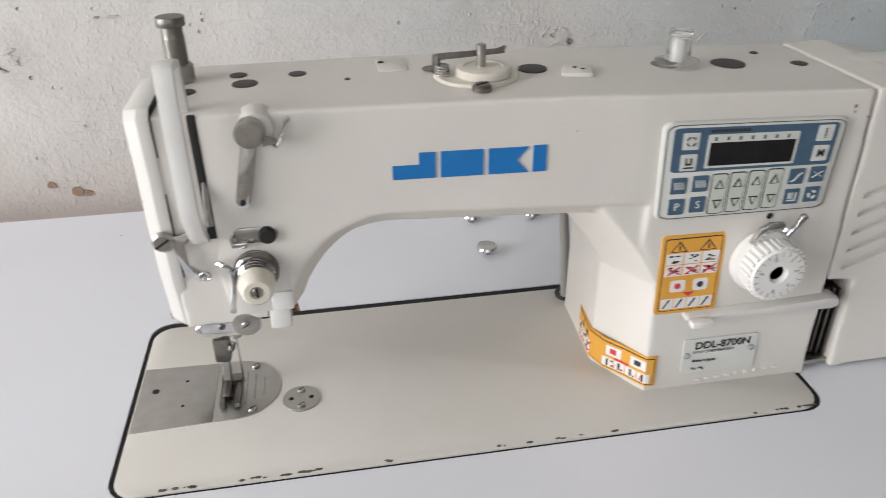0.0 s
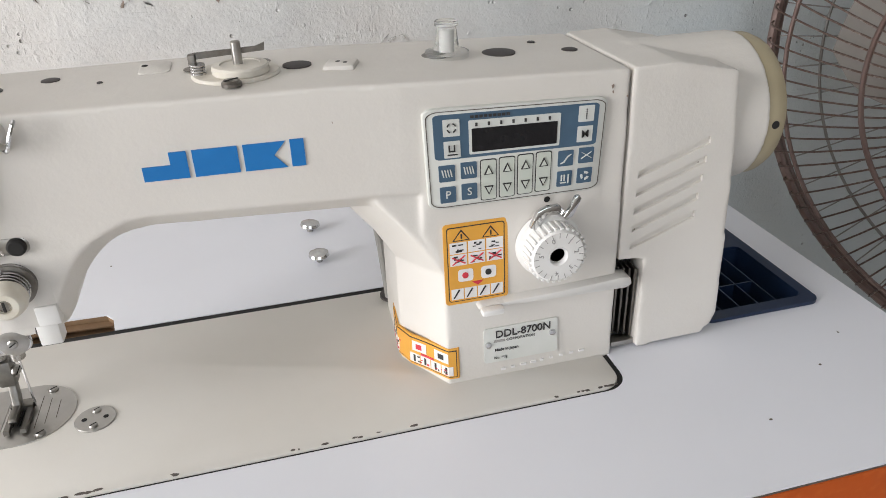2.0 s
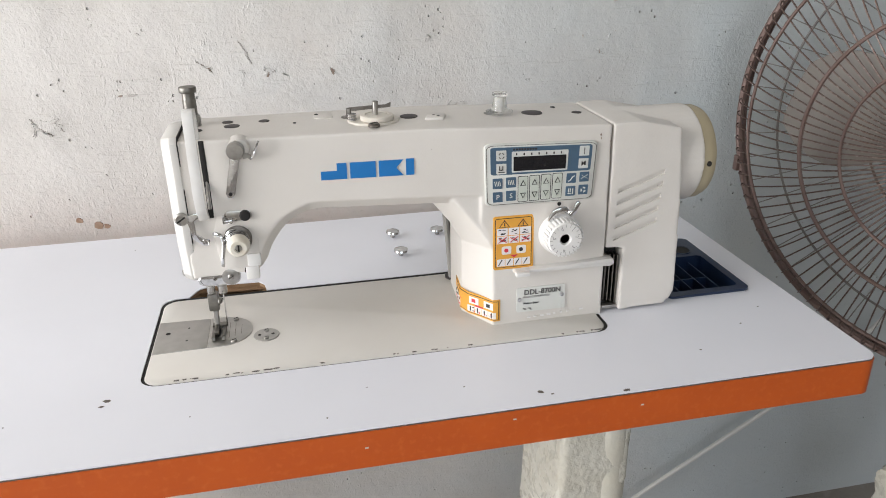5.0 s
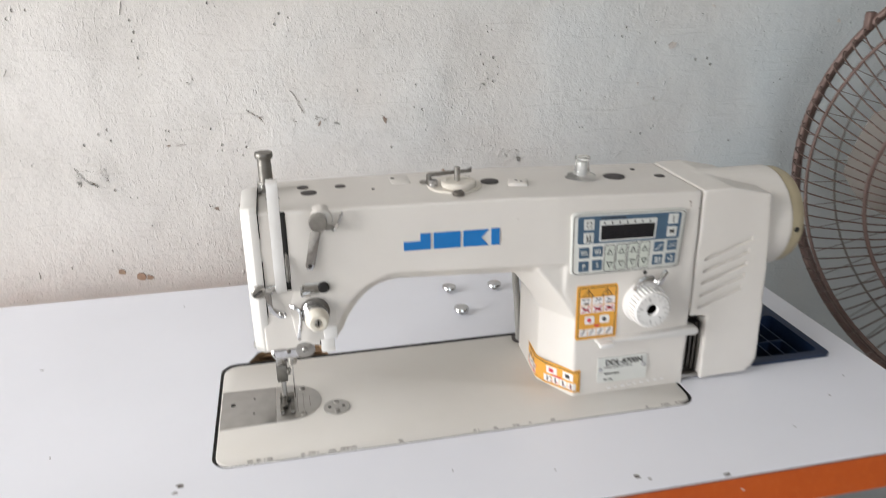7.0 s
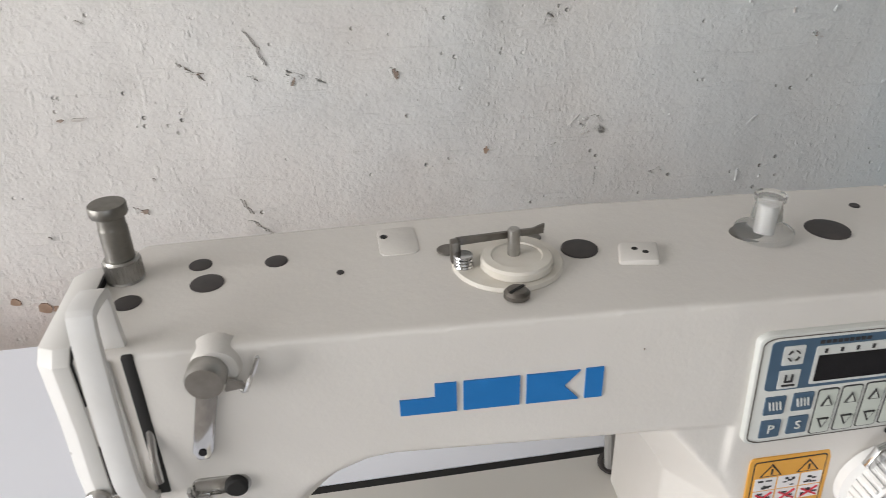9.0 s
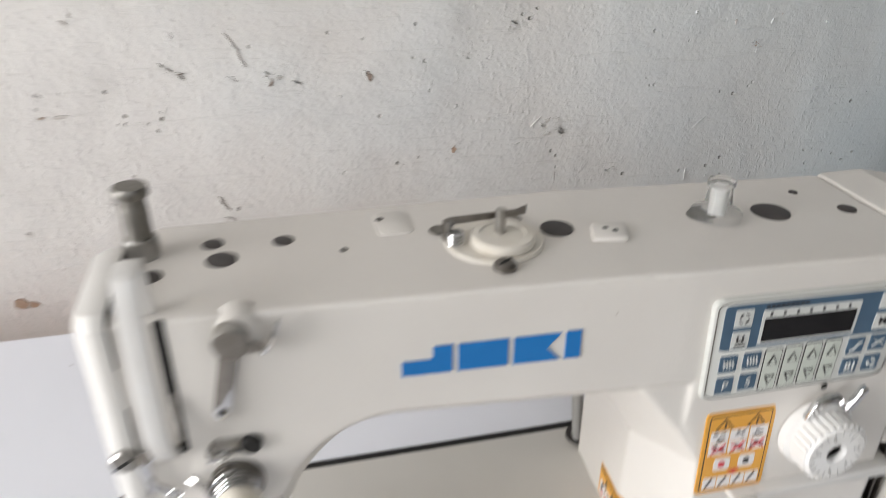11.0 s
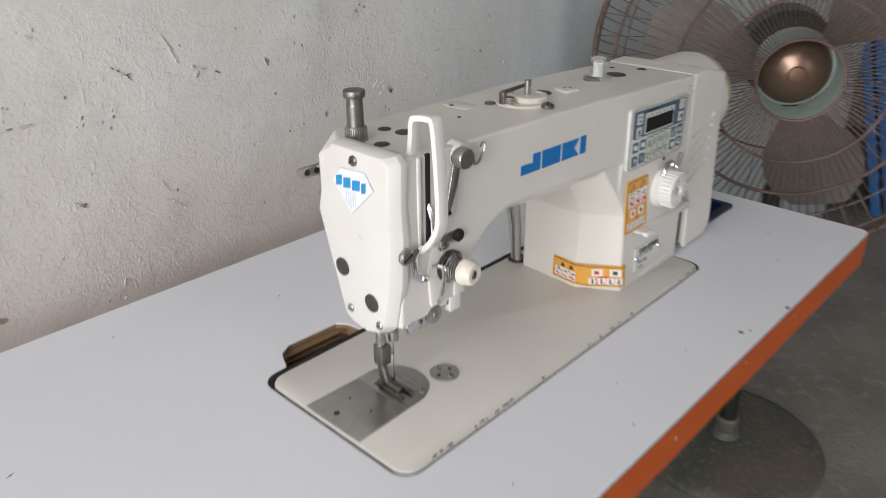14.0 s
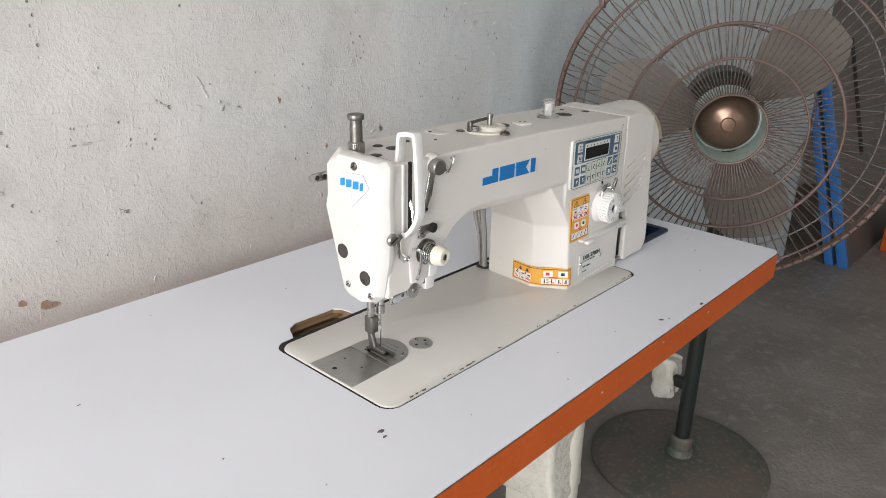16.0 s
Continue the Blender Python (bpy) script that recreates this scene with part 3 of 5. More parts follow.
def arm_block(outline):
    bm = bmesh.new()
    rows = [[bm.verts.new((x, y, z)) for x, z in pts] for y, pts in ((0.05, [bevel_in(*p) for p in outline]), (0.061, outline), (0.150, outline))]
    for ra, rb in zip(rows, rows[1:]):
        for i in range(len(ra)):
            bm.faces.new((ra[i], ra[(i + 1) % len(ra)], rb[(i + 1) % len(ra)], rb[i]))
    caps = [bm.faces.new(rows[0]), bm.faces.new(rows[-1][::-1])]
    bmesh.ops.recalc_face_normals(bm, faces=bm.faces[:])
    bmesh.ops.triangulate(bm, faces=caps)
    return bm


def lean_forward(bm):
    """The front of the column and of the drive end comes forward towards the bed."""
    for v in bm.verts:
        if v.co.y < 0.06 and v.co.z < 0.9:
            v.co.y -= (0.9 - v.co.z) * 0.05
    return bm


body = cast("body", [shape_arm(arm_block(arm_outline)), lean_forward(prism(head_outline, "y", 0.0425, 0.150)), lean_forward(column)], ENAMEL, label="cream enamelled arm and column casting")
# face plate at the needle end
face = [(0.122, 1.005), (0.133, 0.992), (0.1465, 0.945), (0.117, 0.857), (0.108, 0.852), (0.088, 0.849), (0.072, 0.853), (0.0625, 0.862), (0.0545, 0.90), (0.052, 0.94), (0.0535, 0.965), (0.052, 1.0), (0.058, 1.005)]
fp = bmesh.new()
rows = []
for x, sy, sz in ((0.0565, 1.0, 1.0), (0.0500, 1.0, 1.0), (0.0425, 0.87, 0.975), (0.0420, 0.85, 0.97)):
    rows.append([fp.verts.new((x, 0.0995 + (y - 0.0995) * sy, 0.93 + (z - 0.93) * sz)) for y, z in face])
for ra, rb in zip(rows, rows[1:]):
    for i in range(len(ra)):
        fp.faces.new((ra[i], ra[(i + 1) % len(ra)], rb[(i + 1) % len(ra)], rb[i]))
fp.faces.new(rows[0][::-1])
fp.faces.new(rows[-1])
bmesh.ops.recalc_face_normals(fp, faces=fp.faces[:])
bevelled(fp, 0.0008, 2, 25)
face_plate = part("face_plate", fp, WHITE_COVER, machine, "smooth white end cover")
part("cover_gap", prism([(0.097 + (y - 0.097) * 0.968, 0.93 + (z - 0.93) * 0.996) for y, z in face], "x", 0.0584, 0.0594), HOLLOW, machine, "dark seam behind the end cover")


def slot_screw(x, y, z, way, r, parent, material=STEEL, slot=True):
    s = part("screw", lathe([(0, 0), (r, 0), (r, r * 0.35), (r * 0.75, r * 0.6), (0, r * 0.62)], (x, y, z), way, 20), material, parent)
    if slot:
        w = Vector(way).normalized()
        c = Vector((x, y, z)) + w * (r * 0.6)
        q = w.to_track_quat("Z", "Y").to_matrix()
        bm = box(-r * 0.8, r * 0.8, -r * 0.12, r * 0.12, 0, r * 0.06)
        bmesh.ops.rotate(bm, verts=bm.verts, matrix=Matrix.Rotation(0.6, 3, "Z"))
        bmesh.ops.transform(bm, verts=bm.verts, matrix=Matrix.Translation(c) @ q.to_4x4())
        part("slot", bm, HOLLOW, s, flat=True)
    return s


slot_screw(0.0425, 0.0945, 0.995, (-1, 0, 0), 0.0042, face_plate, DARK_STEEL)
slot_screw(0.0425, 0.1075, 0.866, (-1, 0, 0), 0.0036, face_plate, STEEL)
slot_screw(0.0425, 0.0735, 0.8625, (-1, 0, 0), 0.0036, face_plate, STEEL)
for y, z in ((0.115, 0.901), (0.0815, 0.880)):
    part("plug", lathe([(0, 0), (0.0078, 0), (0.0078, 0.0008), (0.006, 0.0012), (0, 0.0013)], (0.0422, y, z), (-1, 0, 0), 24), RUBBER, face_plate, "dark rubber plug")
# diamond badge of the end cover
part("badge_outline", prism([(0.1096, 0.9866), (0.0816, 0.9886), (0.0728, 0.9766), (0.099, 0.9516), (0.1203, 0.9750)], "x", 0.0416, 0.0422), BADGE_LINE, face_plate, "thin grey badge outline", flat=True)
badge = part("badge", prism([(0.1093, 0.9863), (0.0818, 0.9883), (0.0732, 0.97655), (0.099, 0.9520), (0.1199, 0.975)], "x", 0.0413, 0.0422), BADGE, face_plate, "white diamond badge with blue blocks", flat=True)
for y0, y1 in ((0.1150, 0.1085), (0.1065, 0.0985), (0.0965, 0.0880), (0.0862, 0.0815)):
    part("block", prism([(y0, 0.9715), (y1, 0.9730), (y1 - 0.0006, 0.9812), (y0 - 0.0006, 0.9797)], "x", 0.0409, 0.0414), BADGE_BLUE, badge, flat=True)
for k in range(5):
    y = 0.1035 - 0.0026 * k
    part("fade_bar", box(0.0410, 0.0414, y, y + 0.0009, 0.9560 + 0.0014 * abs(k - 2), 0.9700), BADGE_PALE, badge, flat=True)

for o in (face_plate, *face_plate.children_recursive):
    o.data.transform(Matrix.Translation((0.002, 0, 0)))

# maker's mark on the arm, as plain blue shapes
logo = [[(0.187, 0.956), (0.187, 0.9645), (0.2025, 0.9645), (0.2025, 0.972), (0.212, 0.972), (0.212, 0.956)],
        [(0.215, 0.956), (0.215, 0.972), (0.240, 0.972), (0.240, 0.956)],
        [(0.243, 0.956), (0.243, 0.972), (0.267, 0.972), (0.2600, 0.964), (0.267, 0.956)],
        [(0.2695, 0.956), (0.2695, 0.9725), (0.2775, 0.9725), (0.2775, 0.956)]]
for poly in logo:
    bm = prism(poly, "y", -0.0008, 0.0018)
    for v in bm.verts:
        v.co.y += arm_front(v.co.x)
    part("mark", bm, LOGO_BLUE, machine, "plain blue shape of the maker's mark", flat=True)

# needle plate, slide plate and round cover on the bed
part("slide_plate", prism([(0.0015, 0.056), (0.056, 0.058), (0.056, 0.122), (0.0015, 0.124)], "z", BZ - 0.001, BZ + 0.0006, 0.0003), PLATE_STEEL, bed, "brushed steel slide plate")
arc = [(0.0566, 0.122), (0.0566, 0.058)] + [(0.070 + 0.032 * math.cos(radians(a)), 0.090 + 0.032 * math.sin(radians(a))) for a in range(-90, 91, 9)]
nplate = part("needle_plate", prism(arc, "z", BZ - 0.001, BZ + 0.0008, 0.0003), PLATE_STEEL, bed, "half-round steel needle plate")
for x in (0.0615, 0.066, 0.0705):
    part("feed_slot", box(x, x + 0.0022, 0.078, 0.105, BZ + 0.0007, BZ + 0.0012), HOLLOW, nplate, "feed dog slot", flat=True)
for k, x in enumerate((0.0775, 0.0835, 0.0900)):
    part("gauge_line", box(x, x + 0.0004, 0.072 + 0.004 * k, 0.108 - 0.004 * k, BZ + 0.0007, BZ + 0.00095), GRIME, nplate, flat=True)
slot_screw(0.083, 0.1135, BZ + 0.0004, (0, 0, 1), 0.0034, nplate)
slot_screw(0.083, 0.066, BZ + 0.0004, (0, 0, 1), 0.0034, nplate)
for x, y, r in ((0.013, 0.097, 0.0026), (0.034, 0.105, 0.0012), (0.034, 0.078, 0.0012)):
    part("hole", lathe(rod(r, 0.0003, 0.00005), (x, y, BZ + 0.0005), (0, 0, 1), 16), HOLLOW, bed, flat=True)
disc = part("round_cover", lathe([(0, 0), (0.0135, 0), (0.0135, 0.0008), (0.013, 0.0012), (0, 0.0012)], (0.1165, 0.0715, BZ - 0.0002), (0, 0, 1), 36), PLATE_STEEL, bed, "round steel cover with two screws")
slot_screw(0.1165, 0.0795, BZ + 0.0008, (0, 0, 1), 0.003, disc)
slot_screw(0.1165, 0.0635, BZ + 0.0008, (0, 0, 1), 0.003, disc)
for dx in (-0.007, 0.007):
    part("hole", lathe(rod(0.0018, 0.0003, 0.00005), (0.1165 + dx, 0.0715, BZ + 0.0009), (0, 0, 1), 12), HOLLOW, disc, flat=True)
# chipped enamel along the bed's front edge and corner
for k in range(34):
    x = rnd.choice((rnd.uniform(0.02, 0.13), rnd.uniform(0.02, 0.13), rnd.uniform(0.02, 0.47), rnd.uniform(0.44, 0.472)))
    s = rnd.uniform(0.0005, 0.0012)
    part("chip", flake(x, 0.0012 + rnd.uniform(0, 0.0012), s, BZ - 0.0004, stretch=rnd.uniform(1.2, 3.5), thick=0.00055), GRIME, bed, flat=True)

# needle bar, presser foot
part("presser_bar", lathe(rod(0.0042, 0.05), (0.0615, 0.088, 0.815), (0, 0, 1), 16), STEEL, machine)
part("needle_bar", lathe(rod(0.0034, 0.032), (0.0735, 0.0855, 0.832), (0, 0, 1), 16), CHROME, machine)
part("needle_clamp", lathe(rod(0.0048, 0.010), (0.0735, 0.0855, 0.826), (0, 0, 1), 16), STEEL, machine)
part("needle", lathe([(0, 0), (0.0006, 0.002), (0.0008, 0.012), (0.0008, 0.045)], (0.0735, 0.0855, 0.7835), (0, 0, 1), 8), CHROME, machine)
foot = part("presser_foot", join(box(0.057, 0.068, 0.082, 0.094, 0.806, 0.826, 0.002), prism([(0.088, 0.808), (0.094, 0.808), (0.091, 0.793), (0.088, 0.786), (0.070, 0.7845), (0.066, 0.789), (0.068, 0.7905), (0.082, 0.7905)], "x", 0.0605, 0.0655, 0.0006), prism([(0.060, 0.7835), (0.0605, 0.7865), (0.088, 0.7865), (0.092, 0.784)], "x", 0.058, 0.0615), prism([(0.060, 0.7835), (0.0605, 0.7865), (0.088, 0.7865), (0.092, 0.784)], "x", 0.0685, 0.072), box(0.058, 0.072, 0.084, 0.092, 0.784, 0.788)), POST_STEEL, machine, "two-toed steel presser foot")
slot_screw(0.0685, 0.086, 0.817, (1, -0.4, 0), 0.004, foot)
for o in list(machine.children):
    if o.name.split(".")[0] in ("presser_bar", "needle_bar", "needle_clamp", "needle", "presser_foot"):
        for q in (o, *o.children_recursive):
            q.data.transform(Matrix.Translation((0.0025, 0.008, 0)))
lift = part("lift_lever", join(prism(rounded(0.0385, 0.064, 0.9650, 0.9740, 0.0042), "y", 0.157, 0.1605, 0.0006), box(0.060, 0.074, 0.146, 0.1600, 0.9665, 0.9740, 0.0008)), STEEL, machine, "flat steel hand lifter behind the head")
for x in (0.0475, 0.0570):
    part("hole", lathe(rod(0.0027, 0.0004, 0.0001), (x, 0.1571, 0.9695), (0, -1, 0), 14), HOLLOW, lift, flat=True)

# thread take-up slot and white guard
part("take_up_slot", box(0.0775, 0.0828, 0.0530, 0.062, 0.925, 1.0008, 0.001), HOLLOW, machine, "dark take-up lever slot")


def strap(path, thick, x0, x1):
    """A flat strap that follows a line of (y, z) places."""
    left, right = [], []
    pts = [Vector((p.x, p.y)) for p in curve_pts([(y, z, 0) for y, z in path], 5)]
    for i, p in enumerate(pts):
        d = (pts[min(i + 1, len(pts) - 1)] - pts[max(i - 1, 0)]).normalized()
        nrm = Vector((-d.y, d.x)) * thick / 2
        left.append(tuple(p + nrm))
        right.append(tuple(p - nrm))
    return prism(left + right[::-1], "x", x0, x1, 0.0012, 2)


part("take_up_guard", strap([(0.0625, 0.998), (0.0605, 1.012), (0.0590, 1.026), (0.0555, 1.0290), (0.0425, 1.0305), (0.0385, 1.0265), (0.0355, 1.0), (0.0335, 0.965), (0.0345, 0.950), (0.042, 0.936), (0.052, 0.926)], 0.0042, 0.0690, 0.0785), WHITE_PLASTIC, machine, "white looped guard over the take-up lever")
part("take_up_guard_inner", box(0.0690, 0.0735, 0.0525, 0.058, 0.93, 1.0, 0.0015), WHITE_PLASTIC, machine, "white rear bar of the take-up guard")
part("take_up_lever", tube([(0.0805, 0.06, 0.975), (0.0805, 0.050, 0.950), (0.0805, 0.049, 0.936)], 0.0018, 8), CHROME, machine)

# upper thread guide post, with a knurled collar
post = part("regulator_post", lathe([(0.0060, 0.009), (0.0066, 0.0125)] + [(0.0066 - 0.00025 * (k % 2), 0.0130 + 0.0008 * k) for k in range(20)] + [(0.0062, 0.0300), (0.0062, 0.0340), (0.0080, 0.0342), (0.0084, 0.0348), (0.0084, 0.0390), (0.0080, 0.0396), (0.0030, 0.0398), (0, 0.0396)], (0.0675, 0.1175, ARM_TOP - 0.001), (0, 0, 1), 32), POST_STEEL, machine, "threaded grey steel regulator post")
part("collar", lathe([(0, 0), (0.0086, 0), (0.0088, 0.0012), (0.0082, 0.002), (0.0082, 0.0112), (0.0074, 0.0122), (0.0058, 0.0122)], (0.0675, 0.1175, ARM_TOP - 0.001), (0, 0, 1), 32), STEEL, post, "bright knurled collar")
for k in range(30):
    a = 2 * math.pi * k / 30
    part("knurl", box(0.0675 + 0.0082 * math.cos(a) - 0.0004, 0.0675 + 0.0082 * math.cos(a) + 0.0004, 0.1175 + 0.0082 * math.sin(a) - 0.0004, 0.1175 + 0.0082 * math.sin(a) + 0.0004, ARM_TOP + 0.0012, ARM_TOP + 0.0098), STEEL, post, flat=True)

# plugs, dots and fittings on top of the arm


def top_z(x):
    return (ARM_TOP if x < 0.30 else 1.0005 - (x - 0.30) / 0.182 * 0.007) + 0.0002


def plug(x, y, r, material=RUBBER, label="dark rubber plug"):
    y -= 0.006 if x < 0.33 else 0.003
    part("plug", lathe([(0, -0.003), (r, -0.003), (r, 0.0002), (r * 0.85, 0.0005), (0, 0.0005)], (x, y, top_z(x)), (0, 0, 1), 24), material, machine, label)


for x, y, r in ((0.101, 0.128, 0.0055), (0.106, 0.110, 0.0078), (0.137, 0.124, 0.0055), (0.167, 0.107, 0.0018), (0.2825, 0.106, 0.0090), (0.415, 0.104, 0.0112), (0.447, 0.128, 0.0028), (0.4645, 0.101, 0.0055), (0.0725, 0.100, 0.0062)):
    plug(x, y, r)
pad = part("thread_pad", prism(rounded(0.187, 0.206, 0.118, 0.146, 0.004), "z", top_z(0.2) - 0.003, top_z(0.2) + 0.0003, 0.0002), ENAMEL, machine, "low cast pad")
part("hole", lathe(rod(0.0020, 0.0005, 0.0001), (0.190, 0.137, top_z(0.2) + 0.0002), (0, 0, 1), 12), HOLLOW, pad, flat=True)
clip = part("thread_clip", prism([(0.296, 0.088), (0.315, 0.085), (0.321, 0.103), (0.302, 0.106)], "z", top_z(0.31) - 0.003, top_z(0.31) + 0.0026, 0.0018), ENAMEL, machine, "white two-hole thread guide")
for dx in (0.0, 0.004):
    part("hole", lathe(rod(0.0016, 0.0004, 0.0001), (0.307 + dx, 0.0975 - dx, top_z(0.31) + 0.0023), (0, 0, 1), 12), HOLLOW, clip, flat=True)

# bobbin winder
BX, BY = 0.2465, 0.098
bob = part("bobbin_winder", lathe([(0, 0), (0.026, 0), (0.0265, 0.0012), (0.0255, 0.0026), (0, 0.0026)], (BX - 0.001, BY + 0.002, top_z(BX) - 0.0012), (0, 0, 1), 40), CREAM, machine, "white bobbin winder base")
part("wheel", lathe([(0, 0.002), (0.016, 0.002), (0.017, 0.003), (0.017, 0.0062), (0.016, 0.0074), (0.012, 0.0078), (0.0115, 0.0071), (0, 0.0071)], (BX + 0.002, BY - 0.003, top_z(BX) - 0.001), (0, 0, 1), 36), CREAM, bob)
part("spindle", lathe(rod(0.0029, 0.0155), (BX + 0.001, BY - 0.001, top_z(BX) + 0.004), (0, 0, 1), 16), STEEL, bob)
part("winder_lever", join(prism([(x, top_z(BX) + 0.0085 + (x - 0.220) * 0.05) for x in (0.220, 0.264)] + [(0.2645, top_z(BX) + 0.0155), (0.259, top_z(BX) + 0.0135), (0.222, top_z(BX) + 0.0125)], "y", 0.1055, 0.1070), box(0.2188, 0.2235, 0.101, 0.107, top_z(BX) + 0.001, top_z(BX) + 0.0125, 0.0012)), DARK_STEEL, bob, "dark bent steel winder lever")
for k in range(4):
    part("spring_coil", lathe([(0.0, 0), (0.0042, 0), (0.0046, 0.0007), (0.0042, 0.0014), (0, 0.0014)], (0.2240, 0.0985, top_z(BX) + 0.0012 + 0.0017 * k), (0, 0, 1), 18), CHROME, bob)
slot_screw(0.2425, 0.0705, top_z(BX) + 0.0002, (0, 0, 1), 0.0058, bob, DARK_STEEL)
for x, y in ((0.2195, 0.117), (0.262, 0.121)):
    part("lug", lathe(rod(0.0055, 0.001), (x, y, top_z(x)), (0, 0, 1), 16), DARK_STEEL, bob)
seat_top = (bob, clip, pad)
for ob in seat_top:
    for o in (ob, *ob.children_recursive):
        o.data.transform(Matrix.Translation((0, -0.006, 0)))
# clear oil sight
peg = part("oil_sight", lathe([(0.0, 0.0), (0.0145, 0.0), (0.0145, 0.0035), (0.0088, 0.0045), (0.0082, 0.006), (0.0064, 0.0195), (0.0078, 0.0203), (0.0078, 0.0228), (0.0070, 0.0232), (0.0, 0.0215)], (0.3795, 0.101, top_z(0.38) - 0.0008), (0, 0, 1), 32), CLEAR, machine, "clear plastic oil sight cap")
part("stem", lathe(rod(0.0038, 0.017), (0.3795, 0.101, top_z(0.38)), (0, 0, 1), 16), WHITE_PLASTIC, peg)
plug(0.3715, 0.106, 0.0085, DARK_STEEL, "dark metal ring")

# thread guide with its arm, on the needle head
bossy = part("guide_boss", lathe([(0, -0.004), (0.0115, -0.004), (0.0105, 0.003), (0.0088, 0.0062), (0, 0.0068)], (0.112, 0.049, 0.9885), (0, -1, 0), 28), ENAMEL, machine, "cast boss for the thread guide")
tg = part("tension_pin", lathe([(0, 0), (0.0062, 0), (0.0062, 0.0045), (0.0078, 0.005), (0.0082, 0.006), (0.0082, 0.013), (0.0074, 0.0145), (0, 0.0148)], (0.1095, 0.0445, 0.9875), (-0.08, -1, 0), 28), STEEL, machine, "steel thread guide pin with hanging arm")
for k in range(3):
    part("coil", lathe([(0.0068, 0), (0.0078, 0.0006), (0.0068, 0.0012)], (0.1093, 0.0425 - 0.0016 * k, 0.9875), (-0.08, -1, 0), 24), DARK_STEEL, tg)
armlet = [(0.1035, 0.984), (0.1128, 0.9845), (0.1035, 0.9440), (0.1010, 0.9398), (0.0965, 0.9398), (0.0948, 0.9445)]
part("guide_arm", prism(armlet, "y", 0.0395, 0.0412, 0.0005), CHROME, tg, "flat steel arm with an eye")
part("eye", lathe(rod(0.0018, 0.0004, 0.0001), (0.0990, 0.0394, 0.9440), (0, -1, 0), 14), HOLLOW, tg, flat=True)
part("hook", tube(curve_pts([(0.116, 0.043, 0.984), (0.122, 0.034, 0.9790), (0.1265, 0.031, 0.9880), (0.1300, 0.0325, 0.9955), (0.1285, 0.035, 0.992)], 4), 0.0011, 6), CHROME, tg)
part("hook_plate", prism([(0.114, 0.986), (0.122, 0.983), (0.1235, 0.9805), (0.115, 0.979)], "y", 0.0345, 0.0358), STEEL, tg)

# tension assembly

tpad = part("tension_pad", prism([(0.083, 0.936), (0.131, 0.934), (0.134, 0.928), (0.126, 0.906), (0.121, 0.878), (0.113, 0.867), (0.084, 0.867), (0.079, 0.9)], "y", 0.0515, 0.066, 0.003), ENAMEL, machine, "raised cast pad for the tension")
tens = part("tension", lathe([(0, 0), (0.0125, 0), (0.0135, 0.001), (0.0135, 0.0024), (0.0115, 0.0034), (0.0135, 0.0044), (0.0135, 0.0056), (0.009, 0.0066), (0, 0.0066)], (0.0985, 0.0515, 0.8985), (0.05, -1, 0), 32), DARK_STEEL, machine, "thread tension with spring and ivory nut")
for k in range(5):
    rr = 0.0108 - 0.0007 * k
    pts = [(0.0985 + rr * math.cos(a), 0.0515 - 0.0075 - 0.0019 * k - 0.0019 * a / 6.3, 0.8985 + rr * math.sin(a)) for a in [2 * math.pi * i / 20 for i in range(21)]]
    part("coil", tube(pts, 0.0007, 6), CHROME, tens)
nut = part("nut", lathe([(0.004, 0), (0.0098, 0), (0.0108, 0.001), (0.0112, 0.004), (0.0092, 0.011), (0.0075, 0.0125), (0.0042, 0.0125), (0.004, 0.011), (0, 0.011)], (0.0995, 0.0355, 0.8985), (0.05, -1, 0), 32), IVORY, tens, "ivory plastic tension nut")
part("stud", lathe(rod(0.0034, 0.0022), (0.1, 0.0255, 0.8985), (0.05, -1, 0), 14), STEEL, nut)
part("slot", box(0.0995, 0.1009, 0.0228, 0.0234, 0.8955, 0.9015), HOLLOW, nut, flat=True)
part("check_spring", tube(curve_pts([(0.0770, 0.0475, 0.9065), (0.0805, 0.0445, 0.9065), (0.0845, 0.0425, 0.9035), (0.0852, 0.0420, 0.8950), (0.0825, 0.0425, 0.8800), (0.0818, 0.0450, 0.8730)], 5), 0.0019, 8), CHROME, tens, "bent steel thread wire")
part("spring_arm", tube(curve_pts([(0.098, 0.043, 0.911), (0.092, 0.042, 0.910), (0.087, 0.043, 0.903)], 5), 0.0009, 6), CHROME, tens)
pre = part("pre_tension", prism(rounded(0.0905, 0.1165, 0.922, 0.9325, 0.0045), "y", 0.0478, 0.054, 0.001), STEEL, machine, "small steel pre-tension bracket")
part("knob", lathe([(0, 0), (0.0052, 0), (0.0052, 0.003), (0.004, 0.004), (0, 0.004)], (0.110, 0.0482, 0.9275), (0, -1, 0), 20), HOLLOW, pre)
part("tab", join(box(0.0885, 0.098, 0.0445, 0.0482, 0.9205, 0.9245, 0.001), box(0.0885, 0.0905, 0.0445, 0.0482, 0.9205, 0.929, 0.0006)), CHROME, pre)
lg = part("lower_guide", prism(rounded(0.066, 0.105, 0.8555, 0.8710, 0.0072), "y", 0.0535, 0.0570, 0.0008), CHROME, machine, "steel lower thread guide")
part("guide_disc", lathe([(0, 0), (0.0088, 0), (0.0088, 0.0016), (0.0075, 0.0022), (0, 0.0022)], (0.0955, 0.0535, 0.8645), (0, -1, 0), 28), STEEL, lg)
slot_screw(0.0955, 0.0515, 0.8645, (0, -1, 0), 0.003, lg)
slot_screw(0.0800, 0.0535, 0.8635, (0, -1, 0), 0.0022, lg, DARK_STEEL)
